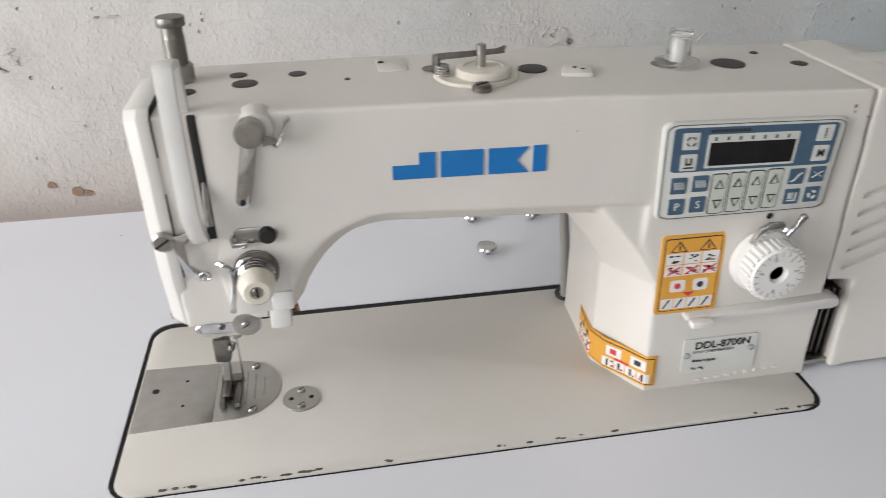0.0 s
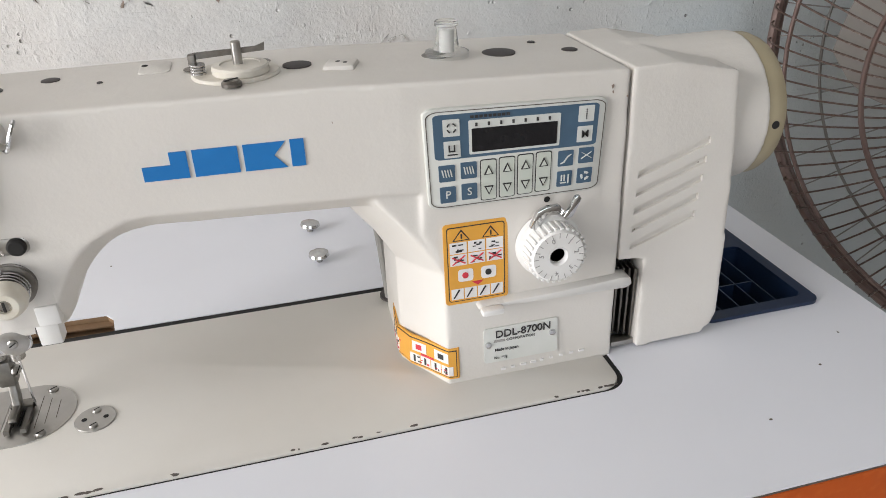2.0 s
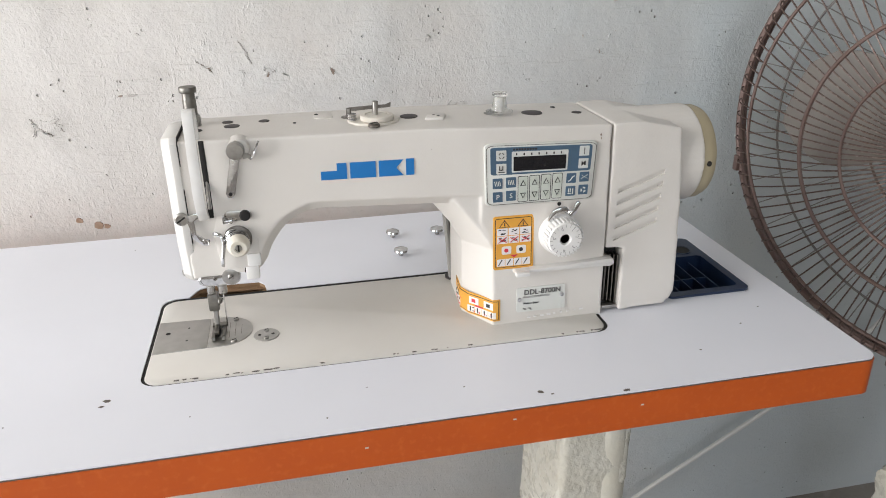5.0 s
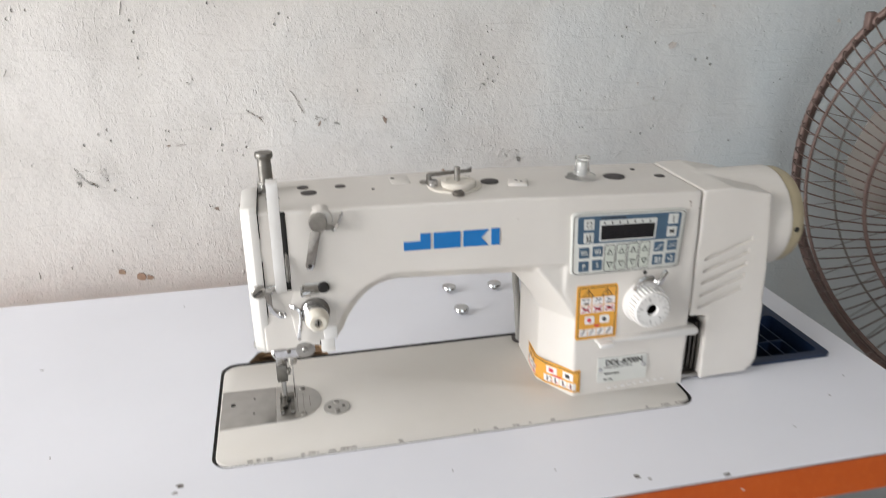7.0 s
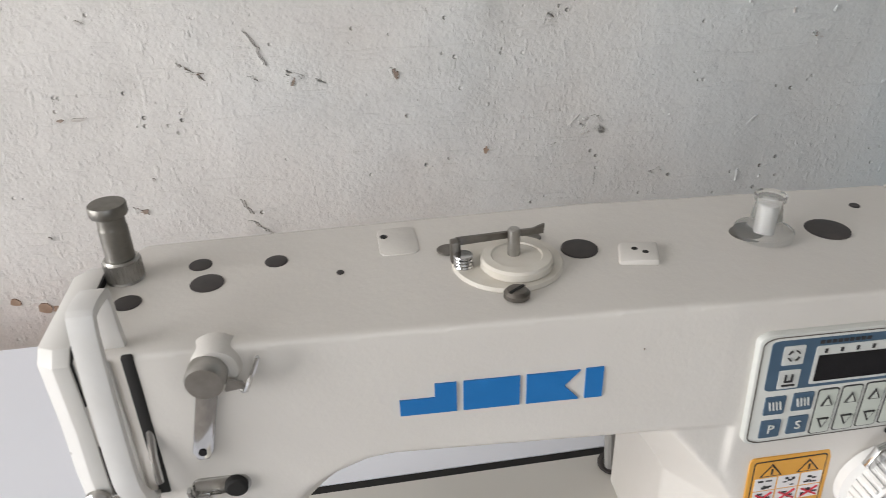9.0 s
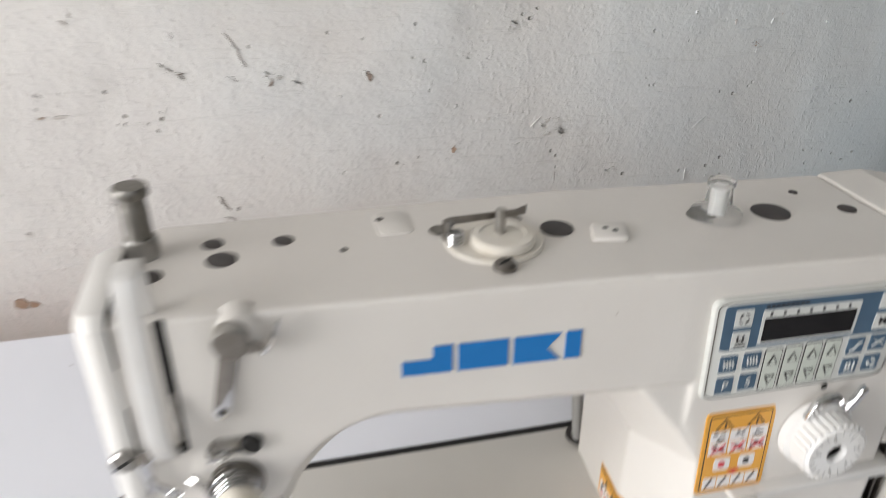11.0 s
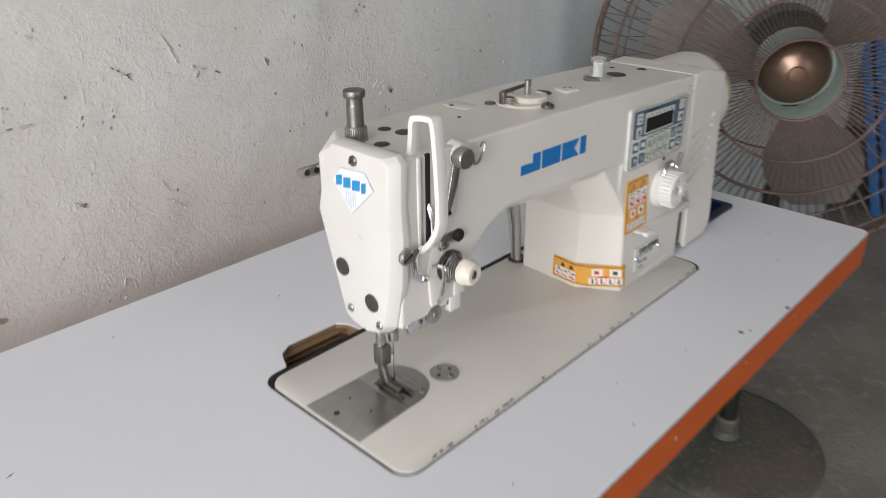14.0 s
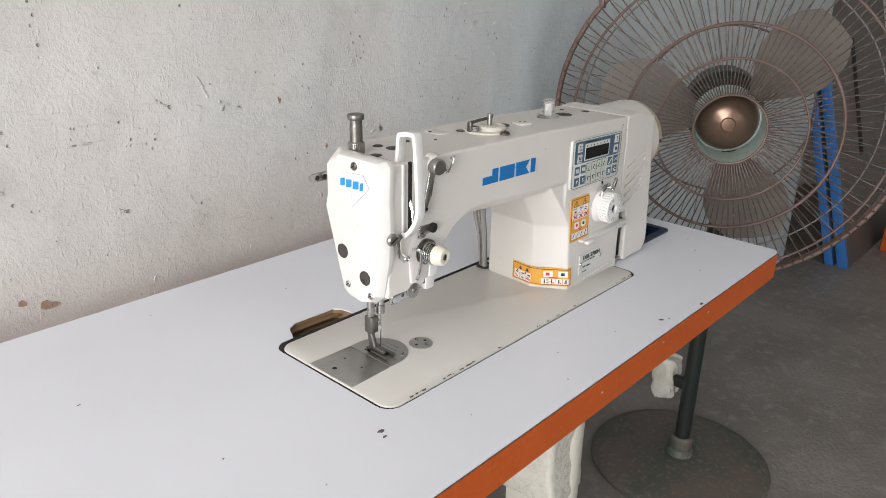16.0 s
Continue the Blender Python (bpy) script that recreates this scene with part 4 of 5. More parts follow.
part("guide_wire", tube(curve_pts([(0.068, 0.055, 0.866), (0.0645, 0.055, 0.862), (0.068, 0.056, 0.8565), (0.078, 0.057, 0.855)], 5), 0.0013, 6), CHROME, lg)
slot_screw(0.0530, 0.0515, 0.9275, (-0.1, -1, 0), 0.0064, machine, STEEL)
fg = part("face_guide", join(prism([(0.058, 0.931), (0.0715, 0.934), (0.0725, 0.930), (0.066, 0.925), (0.0665, 0.912), (0.0745, 0.906), (0.076, 0.9015), (0.071, 0.900), (0.063, 0.907), (0.0605, 0.921)], "y", 0.0445, 0.0462, 0.0004)), CHROME, machine, "bent steel thread guide")
part("eye", tube([(0.0745 + 0.0028 * math.cos(a), 0.0445, 0.9035 + 0.0028 * math.sin(a)) for a in [2 * math.pi * i / 14 for i in range(14)]], 0.0009, 6, closed=True), CHROME, fg)
ft = part("finger_button", join(box(0.1125, 0.1255, 0.048, 0.060, 0.876, 0.8895, 0.0012), box(0.1095, 0.1225, 0.050, 0.062, 0.861, 0.8755, 0.0012)), WHITE_PLASTIC, machine, "white touch-back switch")
part("switch_arm", box(0.108, 0.1135, 0.052, 0.062, 0.868, 0.892, 0.0008), RUBBER, ft)

# seat the fittings of the needle head on its front


def seat(ob, dx, dy, dz):
    for o in (ob, *ob.children_recursive):
        o.data.transform(Matrix.Translation((dx, dy, dz)))


seat(bossy, 0.0020, 0.0060, 0.0040)
seat(tg, 0.0018, 0.0108, 0.0044)
seat(tpad, 0.0, 0.002, 0.002)
seat(tens, 0.0035, 0.003, 0.0035)
seat(pre, 0.0015, 0.0042, -0.0015)
seat(lg, -0.0055, 0.005, -0.0045)
seat(fg, -0.002, 0.005, -0.001)
seat(ft, -0.004, 0.004, -0.005)

# motor housing at the drive end
mz = 0.784
mot = [(0.4838, 0.9935), (0.5155, 0.9945), (0.560, 0.985), (0.5665, 0.93), (0.5695, 0.80), (0.5655, 0.790), (0.557, mz), (0.5025, mz - 0.002), (0.5040, 0.8555), (0.4838, 0.8575)]
cyl = lathe([(0, 0), (0.0545, 0), (0.0545, 0.086), (0, 0.086)], (0.508, 0.102, 0.9405), (1, 0, 0), 48)
motor = cast("motor_housing", [lean_forward(prism(mot, "y", 0.0425, 0.152)), cyl], ENAMEL, passes=5, label="cream motor housing with slanted vents")
part("seam", box(0.4815, 0.4850, 0.0475, 0.149, 0.85, 0.9885), HOLLOW, machine, "dark seam beside the motor housing")
# solid near-black block in place of the recess's own shade
part("drive_recess", box(0.4825, 0.5050, 0.058, 0.148, mz, 0.8570), HOLLOW, machine, "near-black block standing for the shade in the drive recess")
for k in range(4):
    part("recess_rib", box(0.4890 + 0.0036 * k, 0.4908 + 0.0036 * k, 0.050 - 0.002 * k, 0.060, mz + 0.004, 0.846, 0.0005), DARK_STEEL, machine, "ribbed dark metal in the drive recess")
part("recess_lip", box(0.4845, 0.5030, 0.0405, 0.050, mz - 0.001, mz + 0.003, 0.0006), STEEL, machine, "worn metal lip of the drive recess")
cap = part("handwheel", lathe([(0, -0.002), (0.0515, -0.002), (0.0525, 0.0), (0.0525, 0.012), (0.050, 0.0175), (0.046, 0.0195), (0.0, 0.0195)], (0.5925, 0.102, 0.9405), (1, 0, 0), 48), BEIGE, machine, "tan plastic handwheel rim")
part("mark_dot", lathe(rod(0.003, 0.0005, 0.0001), (0.6005, 0.0496, 0.9405), (0, -1, 0), 12), HOLLOW, cap, flat=True)
vents = []
for k in range(5):
    zl, xl = 0.9185 - 0.0134 * k, 0.4935 - 0.0004 * k
    xr = 0.5455 - 0.0012 * k
    bm = prism([(xl, zl), (xr, zl + 0.0178), (xr, zl + 0.0232), (xl, zl + 0.0052)], "y", 0.030, 0.0445)
    for v in bm.verts:
        v.co.y -= max(0.0, 0.9 - v.co.z) * 0.05
    vents.append(bm)
cutter = part("cutter", join(*vents), ENAMEL)
carve = motor.modifiers.new("vents", "BOOLEAN")
carve.operation, carve.object, carve.solver = "DIFFERENCE", cutter, "EXACT"
bpy.context.view_layer.update()
carved = bpy.data.meshes.new_from_object(motor.evaluated_get(bpy.context.evaluated_depsgraph_get()))
motor.modifiers.clear()
motor.data = carved
smooth(carved, 32)
bpy.data.objects.remove(cutter)

# reverse-feed lever under the dial
part("reverse_lever", prism([(0.378, 0.8425), (0.380, 0.8455), (0.44, 0.8470), (0.482, 0.8492), (0.490, 0.8480), (0.4915, 0.8425), (0.487, 0.8400), (0.44, 0.8410)], "y", 0.0310, 0.0445, 0.0014), WHITE_COVER, machine, "cream reverse-feed lever")
part("lever_tip", box(0.3785, 0.394, 0.023, 0.030, 0.8415, 0.8462, 0.0015), WHITE_PLASTIC, machine)

# stitch dial
DX, DZ = 0.4290, 0.8790
dial = part("stitch_dial", lathe([(0, 0), (0.020, 0), (0.0225, 0.002), (0.0225, 0.009), (0.0195, 0.012), (0.0188, 0.029), (0.0174, 0.0315), (0.0065, 0.0315), (0.0055, 0.0300), (0.0055, 0.027), (0, 0.027)], (DX, 0.0415, DZ), (0, -1, 0), 48), WHITE_PLASTIC, machine, "white numbered stitch length dial")
for k in range(30):
    a = 2 * math.pi * k / 30
    c = Vector((DX + 0.0190 * math.cos(a), 0, DZ + 0.0190 * math.sin(a)))
    bm = box(-0.0010, 0.0010, 0.0120, 0.0290, -0.0008, 0.0012, 0.0003, 1)
    bmesh.ops.transform(bm, verts=bm.verts, matrix=Matrix.Translation(c) @ Matrix.Rotation(math.pi / 2 - a, 4, "Y"))
    part("grip_rib", bm, WHITE_PLASTIC, dial)
part("bore", lathe(rod(0.0052, 0.0004, 0.0001), (DX, 0.0149, DZ), (0, -1, 0), 20), HOLLOW, dial, flat=True)
for k in range(20):
    a = 2 * math.pi * k / 20
    c = Vector((DX + 0.0155 * math.cos(a), 0.0099, DZ + 0.0155 * math.sin(a)))
    bm = box(-0.0017, 0.0017, -0.0003, 0.0003, -0.0002, 0.0002)
    bmesh.ops.transform(bm, verts=bm.verts, matrix=Matrix.Translation(c) @ Matrix.Rotation(-a, 4, "Y"))
    part("tick", bm, GREY_PAINT, dial, flat=True)
for txt, ang in (("0", 110), ("1", 55), ("2", 10), ("3", -45), ("4", -95), ("5", 170)):
    c = (DX + 0.0122 * math.cos(radians(ang)), 0.0098, DZ + 0.0122 * math.sin(radians(ang)))
    lettering("numeral", txt, 0.0048, Matrix.Translation(c) @ Matrix.Rotation(radians(90), 4, "X") @ Matrix.Rotation(radians(ang - 90), 4, "Z"), GREY_PAINT, dial, 0.0002)
for o in (dial, *dial.children_recursive):
    o.data.transform(Matrix.Translation((DX, 0.0415, DZ + 0.0025)) @ Matrix.Diagonal((1.0, 0.72, 1.0, 1)) @ Matrix.Translation((-DX, -0.0415, -DZ)))
part("dial_stop", prism([(0.4135, 0.8985), (0.4185, 0.9095), (0.4245, 0.9120), (0.4335, 0.9125), (0.4370, 0.9080), (0.4350, 0.9040), (0.4315, 0.9075), (0.4255, 0.9070), (0.4215, 0.9030), (0.4180, 0.8965)], "y", 0.0310, 0.0350, 0.0007), CHROME, machine, "bent steel dial stop")
part("dial_lever", prism([(0.4345, 0.9045), (0.4375, 0.9025), (0.4415, 0.9050), (0.4470, 0.9165), (0.4455, 0.9190), (0.4425, 0.9185), (0.4390, 0.9110)], "y", 0.0275, 0.0310, 0.0008), CHROME, machine, "polished steel dial lock")
part("pin_hole", lathe(rod(0.0021, 0.0004, 0.0001), (0.4280, 0.0402, 0.9135), (0, -1, 0), 12), HOLLOW, machine, flat=True)

# control panel
PA, PB, PC, PD = (0.3468, 0.9825), (0.4665, 0.9785), (0.3490, 0.9170), (0.4640, 0.9160)
PY = 0.0392


def pt(u, v):
    return (PA[0] * (1 - u) * (1 - v) + PB[0] * u * (1 - v) + PC[0] * (1 - u) * v + PD[0] * u * v, PA[1] * (1 - u) * (1 - v) + PB[1] * u * (1 - v) + PC[1] * (1 - u) * v + PD[1] * u * v)


def rr_uv(u0, u1, v0, v1, r=0.02):
    return [pt(u, v) for u, v in rounded(u0, u1, v0, v1, r, 4)]


panel = part("control_panel", prism([pt(u, v) for u, v in rounded(0, 1, 0, 1, 0.07, 6)], "y", PY, 0.0455, 0.0012), PANEL_WHITE, machine, "pale control panel with blue keys and dark display")
part("panel_border", holed_plate(rounded(0, 1, 0, 1, 0.07, 6), rounded(0.005, 0.995, 0.008, 0.992, 0.067, 6), 0, 1), GRIME, panel, "thin dark outline", flat=True)
bdr = panel.children[0].data
for v in bdr.vertices:
    x, z = pt(0.5 + (v.co.x - 0.5) * 0.975, 0.5 + (v.co.y - 0.5) * 0.955)
    v.co = (x, PY - 0.0002 - 0.0001 * v.co.z, z)


def film(name, u0, u1, v0, v1, level, material, r=0.02, label="", parent=None):
    return part(name, prism(rr_uv(u0, u1, v0, v1, r), "y", PY - 0.0003 * level, PY + 0.0004), material, parent or panel, label, flat=True)


film("band", 0.05, 0.95, 0.055, 0.49, 1, PANEL_BLUE, 0.03, "slate blue band")
film("display_frame", 0.235, 0.735, 0.125, 0.46, 2, KEY_WHITE, 0.01)
film("display", 0.25, 0.718, 0.205, 0.435, 3, LCD, 0.005, "dark display")
for k in range(7):
    u = 0.27 + 0.066 * k
    film("display_mark", u, u + 0.012, 0.15, 0.185, 3, INK, 0.002)
for k in range(9):
    film("mark_bar", 0.245 + 0.024 * k, 0.263 + 0.024 * k, 0.078, 0.105, 2, INK, 0.002)


def glyph(polys, level=4, material=INK, parent=None):
    for poly in polys:
        part("symbol", prism([pt(u, v) for u, v in poly], "y", PY - 0.0003 * level, PY), material, parent or panel, flat=True)


def bar_uv(u0, u1, v0, v1):
    return [(u0, v0), (u1, v0), (u1, v1), (u0, v1)]


for u0, v0, sym in ((0.10, 0.10, "ring"), (0.10, 0.31, "tines"), (0.835, 0.075, "dots"), (0.835, 0.285, "M")):
    k = film("key", u0, u0 + 0.088, v0, v0 + 0.165, 2, KEY_WHITE, 0.008)
    cu, cv = u0 + 0.044, v0 + 0.083
    if sym == "ring":
        glyph([[(cu + 0.026 * math.cos(a + d) * s, cv + 0.05 * math.sin(a + d) * s) for s, ds in ((1, (0, 0.45, 0.9)), (0.78, (0.9, 0.45, 0))) for d in ds] for a in (0.3, 1.9, 3.45, 5.0)], parent=k)
    elif sym == "tines":
        glyph([bar_uv(cu - 0.02, cu - 0.013, cv - 0.045, cv + 0.02), bar_uv(cu - 0.02, cu - 0.002, cv + 0.01, cv + 0.022), bar_uv(cu + 0.008, cu + 0.015, cv - 0.045, cv + 0.02), bar_uv(cu - 0.002, cu + 0.015, cv + 0.01, cv + 0.022), bar_uv(cu - 0.027, cu + 0.027, cv + 0.045, cv + 0.056)], parent=k)
    elif sym == "dots":
        glyph([bar_uv(cu - 0.003, cu + 0.003, cv - 0.05 + 0.022 * i, cv - 0.037 + 0.022 * i) for i in range(5)], parent=k)
    else:
        x, z = pt(cu, cv)
        lettering("letter", "M", 0.0068, Matrix.Translation((x, PY - 0.0010, z)) @ Matrix.Rotation(radians(90), 4, "X"), INK, k, 0.0002, bold=0.00004)
for u0, v0, sym in ((0.065, 0.545, "w"), (0.185, 0.535, "w"), (0.065, 0.765, "P"), (0.185, 0.755, "S"), (0.735, 0.525, "s"), (0.855, 0.515, "x"), (0.735, 0.745, "e"), (0.855, 0.735, "o")):
    k = film("key", u0, u0 + 0.088, v0, v0 + 0.165, 2, PANEL_BLUE, 0.008, "slate blue key")
    cu, cv = u0 + 0.044, v0 + 0.083
    if sym in "PS":
        x, z = pt(cu, cv)
        lettering("letter", sym, 0.0072, Matrix.Translation((x, PY - 0.0010, z)) @ Matrix.Rotation(radians(90), 4, "X"), KEY_WHITE, k, 0.0002)
    elif sym == "w":
        glyph([[(cu - 0.03 + 0.015 * i, cv - 0.04), (cu - 0.024 + 0.015 * i, cv - 0.04), (cu - 0.016 + 0.015 * i, cv + 0.035), (cu - 0.022 + 0.015 * i, cv + 0.035)] for i in range(4)], material=KEY_WHITE, parent=k)
    elif sym == "s":
        glyph([[(cu - 0.03, cv + 0.045), (cu - 0.012, cv + 0.03), (cu + 0.008, cv - 0.025), (cu + 0.03, cv - 0.045), (cu + 0.03, cv - 0.037), (cu + 0.012, cv - 0.015), (cu - 0.008, cv + 0.04), (cu - 0.03, cv + 0.055)]], material=KEY_WHITE, parent=k)
    elif sym == "x":
        glyph([[(cu - 0.03, cv - 0.035), (cu - 0.024, cv - 0.035), (cu + 0.03, cv + 0.025), (cu + 0.03, cv + 0.035)], [(cu - 0.03, cv + 0.035), (cu - 0.03, cv + 0.025), (cu + 0.024, cv - 0.035), (cu + 0.03, cv - 0.035)]], material=KEY_WHITE, parent=k)
    elif sym == "e":
        glyph([bar_uv(cu - 0.022, cu - 0.015, cv - 0.045, cv + 0.02), bar_uv(cu - 0.006, cu + 0.001, cv - 0.045, cv + 0.02), bar_uv(cu + 0.018, cu + 0.025, cv - 0.045, cv + 0.05), bar_uv(cu - 0.025, cu + 0.01, cv + 0.035, cv + 0.046)], material=KEY_WHITE, parent=k)
    else:
        glyph([[(cu + 0.026 * math.cos(a + d) * s, cv + 0.05 * math.sin(a + d) * s) for s, ds in ((1, (0, 0.6, 1.2)), (0.5, (1.2, 0.6, 0))) for d in ds] for a in (0.3, 2.4, 4.5)], material=KEY_WHITE, parent=k)
for i in range(4):
    u0 = 0.297 + 0.1045 * i
    v0 = 0.535 - 0.006 * i
    film("key_outline", u0 - 0.005, u0 + 0.087, v0 - 0.01, v0 + 0.42, 1, INK, 0.018)
    k = film("rocker_key", u0, u0 + 0.082, v0, v0 + 0.41, 2, KEY_GREEN, 0.015, "pale rocker key with two arrows")
    cu = u0 + 0.041
    for tip, base, ti, bi in ((0.05, 0.145, 0.075, 0.135), (0.36, 0.265, 0.335, 0.275)):
        part("symbol", prism([pt(cu, v0 + tip), pt(cu + 0.026, v0 + base), pt(cu - 0.026, v0 + base)], "y", PY - 0.0012, PY), INK, k, flat=True)
        part("symbol", prism([pt(cu, v0 + ti), pt(cu + 0.016, v0 + bi), pt(cu - 0.016, v0 + bi)], "y", PY - 0.0015, PY), KEY_GREEN, k, flat=True)

# warning sticker below the panel
SY = 0.0416


def sheet(name, x0, x1, z0, z1, level, material, parent, r=0.0, label=""):
    pts = rounded(x0, x1, z0, z1, r, 4) if r else [(x0, z0), (x1, z0), (x1, z1), (x0, z1)]
    return part(name, prism(pts, "y", SY - 0.00025 * level, SY + 0.0006), material, parent, label, flat=True)


st = sheet("warning_sticker", 0.3575, 0.4015, 0.8455, 0.9045, 1, STICKER, machine, 0.0025, "orange warning sticker with pictogram cells")
sheet("frame_line", 0.3597, 0.3993, 0.8477, 0.9023, 2, INK, st, 0.002)
sheet("field", 0.3604, 0.3986, 0.8484, 0.9016, 3, STICKER, st, 0.0015)
for cx in (0.3695, 0.3895):
    part("triangle", prism([(cx, 0.9005), (cx + 0.006, 0.8925), (cx - 0.006, 0.8925)], "y", SY - 0.001, SY), INK, st, flat=True)
    part("triangle", prism([(cx, 0.8990), (cx + 0.0047, 0.8932), (cx - 0.0047, 0.8932)], "y", SY - 0.00125, SY), STICKER, st, flat=True)
    part("mark", box(cx - 0.0005, cx + 0.0005, SY - 0.0015, SY, 0.8940, 0.8975), INK, st, flat=True)
for row, (z0, z1) in enumerate(((0.8835, 0.8915), (0.8748, 0.8828))):
    for c in range(3):
        x0 = 0.3615 + 0.0125 * c
        cell = sheet("cell", x0, x0 + 0.0115, z0, z1, 4, STICKER_WHITE, st)
        for q in range(6):
            a, b2 = rnd.uniform(x0 + 0.001, x0 + 0.008), rnd.uniform(z0 + 0.001, z1 - 0.002)
            part("mark_bar", box(a, a + rnd.uniform(0.001, 0.0035), SY - 0.0013, SY, b2, b2 + rnd.uniform(0.0004, 0.0014)), INK, cell, flat=True)
        if row:
            for s in (1, -1):
                part("cross_bar", prism([(x0 + 0.0012, z0 + (0.001 if s > 0 else 0.006)), (x0 + 0.002, z0 + (0.001 if s > 0 else 0.0065)), (x0 + 0.0105, z0 + (0.0068 if s > 0 else 0.0015)), (x0 + 0.0098, z0 + (0.0072 if s > 0 else 0.001))], "y", SY - 0.0016, SY), STICKER_RED, cell, flat=True)
for x0 in (0.3665, 0.3825):
    cell = sheet("cell", x0, x0 + 0.0105, 0.8625, 0.8715, 4, STICKER_WHITE, st, 0.002)
    part("dot", lathe(rod(0.0022, 0.0012, 0.0001), (x0 + 0.005, SY - 0.0002, 0.867), (0, -1, 0), 14), STICKER_RED if x0 < 0.37 else INK, cell, flat=True)
part("arrow", prism([(0.376, 0.8615), (0.384, 0.8615), (0.380, 0.8585)], "y", SY - 0.0012, SY), STICKER_RED, st, flat=True)
for c in range(4):
    x0 = 0.3615 + 0.0092 * c
    cell = sheet("cell", x0, x0 + 0.0085, 0.8495, 0.8575, 4, STICKER_WHITE, st)
    part("mark_bar", prism([(x0 + 0.001, 0.8505), (x0 + 0.002, 0.8505), (x0 + 0.006, 0.8565), (x0 + 0.005, 0.857)], "y", SY - 0.0013, SY), INK, cell, flat=True)

# sticker wrapped round the column's foot
wrap_plan = [(0.3335, 0.1085), (0.3318, 0.0925), (0.3306, 0.0785), (0.3365, 0.0685), (0.346, 0.0575), (0.3545, 0.0462), (0.3580, 0.0420), (0.3645, 0.0416)]


def wrap(name, s0, s1, z0, z1, level, material, parent, label=""):
    """A strip of the wrapped sticker, between two places along it."""
    lens = [0.0]
    for a, b in zip(wrap_plan, wrap_plan[1:]):
        lens.append(lens[-1] + math.dist(a, b))

    def at(s):
        s = min(max(s, 0), 1) * lens[-1]
        for i in range(len(lens) - 1):
            if s <= lens[i + 1] + 1e-9:
                f = (s - lens[i]) / (lens[i + 1] - lens[i])
                a, b = wrap_plan[i], wrap_plan[i + 1]
                d = (Vector(b) - Vector(a)).normalized()
                return Vector(a).lerp(Vector(b), f) + Vector((-abs(d.y), -abs(d.x))) * (0.00025 * level)
    stops = sorted({s0, s1, *[q / lens[-1] for q in lens if s0 < q / lens[-1] < s1]})
    bm = bmesh.new()
    rows = []
    for s in stops:
        p = at(s)
        rows.append([bm.verts.new((p.x, p.y, z0)), bm.verts.new((p.x, p.y, z1)), bm.verts.new((p.x + 0.0012, p.y + 0.0012, z1)), bm.verts.new((p.x + 0.0012, p.y + 0.0012, z0))])
    for a, b in zip(rows, rows[1:]):
        for i in range(4):
            bm.faces.new((a[i], a[(i + 1) % 4], b[(i + 1) % 4], b[i]))
    bm.faces.new(rows[0])
    bm.faces.new(rows[-1][::-1])
    return part(name, bm, material, parent, label, flat=True)


ws = wrap("wrapped_sticker", 0.0, 1.0, 0.7855, 0.8105, 1, STICKER, machine, "orange warning sticker folded round the column foot")
wrap("frame_line", 0.015, 0.985, 0.7870, 0.8090, 2, INK, ws)
wrap("field", 0.022, 0.978, 0.7877, 0.8083, 3, STICKER, ws)
for i in range(3):
    for z0 in (0.7885, 0.7945):
        c = wrap("cell", 0.05 + 0.125 * i, 0.165 + 0.125 * i, z0, z0 + 0.0055, 4, STICKER_WHITE, ws)
        wrap("mark_bar", 0.08 + 0.125 * i, 0.13 + 0.125 * i, z0 + 0.0015, z0 + 0.003, 5, STICKER_RED if z0 < 0.79 else INK, c)
for s0 in (0.53, 0.77):
    c = wrap("cell", s0, s0 + 0.15, 0.7985, 0.8065, 4, STICKER_WHITE, ws)
    wrap("mark_bar", s0 + 0.04, s0 + 0.10, 0.8005, 0.8045, 5, STICKER_RED if s0 < 0.6 else INK, c)
for i in range(4):
    c = wrap("cell", 0.50 + 0.115 * i, 0.605 + 0.115 * i, 0.7885, 0.7960, 4, STICKER_WHITE, ws)
    wrap("mark_bar", 0.54 + 0.115 * i, 0.56 + 0.115 * i, 0.7895, 0.795, 5, INK, c)
wrap("arrow", 0.62, 0.76, 0.7965, 0.7980, 5, STICKER_RED, ws)
for s0 in (0.14, 0.28):
    for k in range(4):
        wrap("mark_bar", s0 + 0.008 * k, s0 + 0.066 - 0.008 * k, 0.8015 + 0.0012 * k, 0.8025 + 0.0012 * k, 4, INK, ws)
for k in range(26):
    low = k % 2
    s0 = rnd.uniform(0.06, 0.40) if k < 14 else rnd.uniform(0.52, 0.92)
    z0 = rnd.uniform(0.7890, 0.7925) if low else (rnd.uniform(0.7950, 0.7985) if k < 14 else rnd.uniform(0.7895, 0.7945))
    wrap("mark_bar", s0, s0 + rnd.uniform(0.008, 0.03), z0, z0 + rnd.uniform(0.0004, 0.0016), 5, rnd.choice((INK, INK, STICKER_RED)), ws)

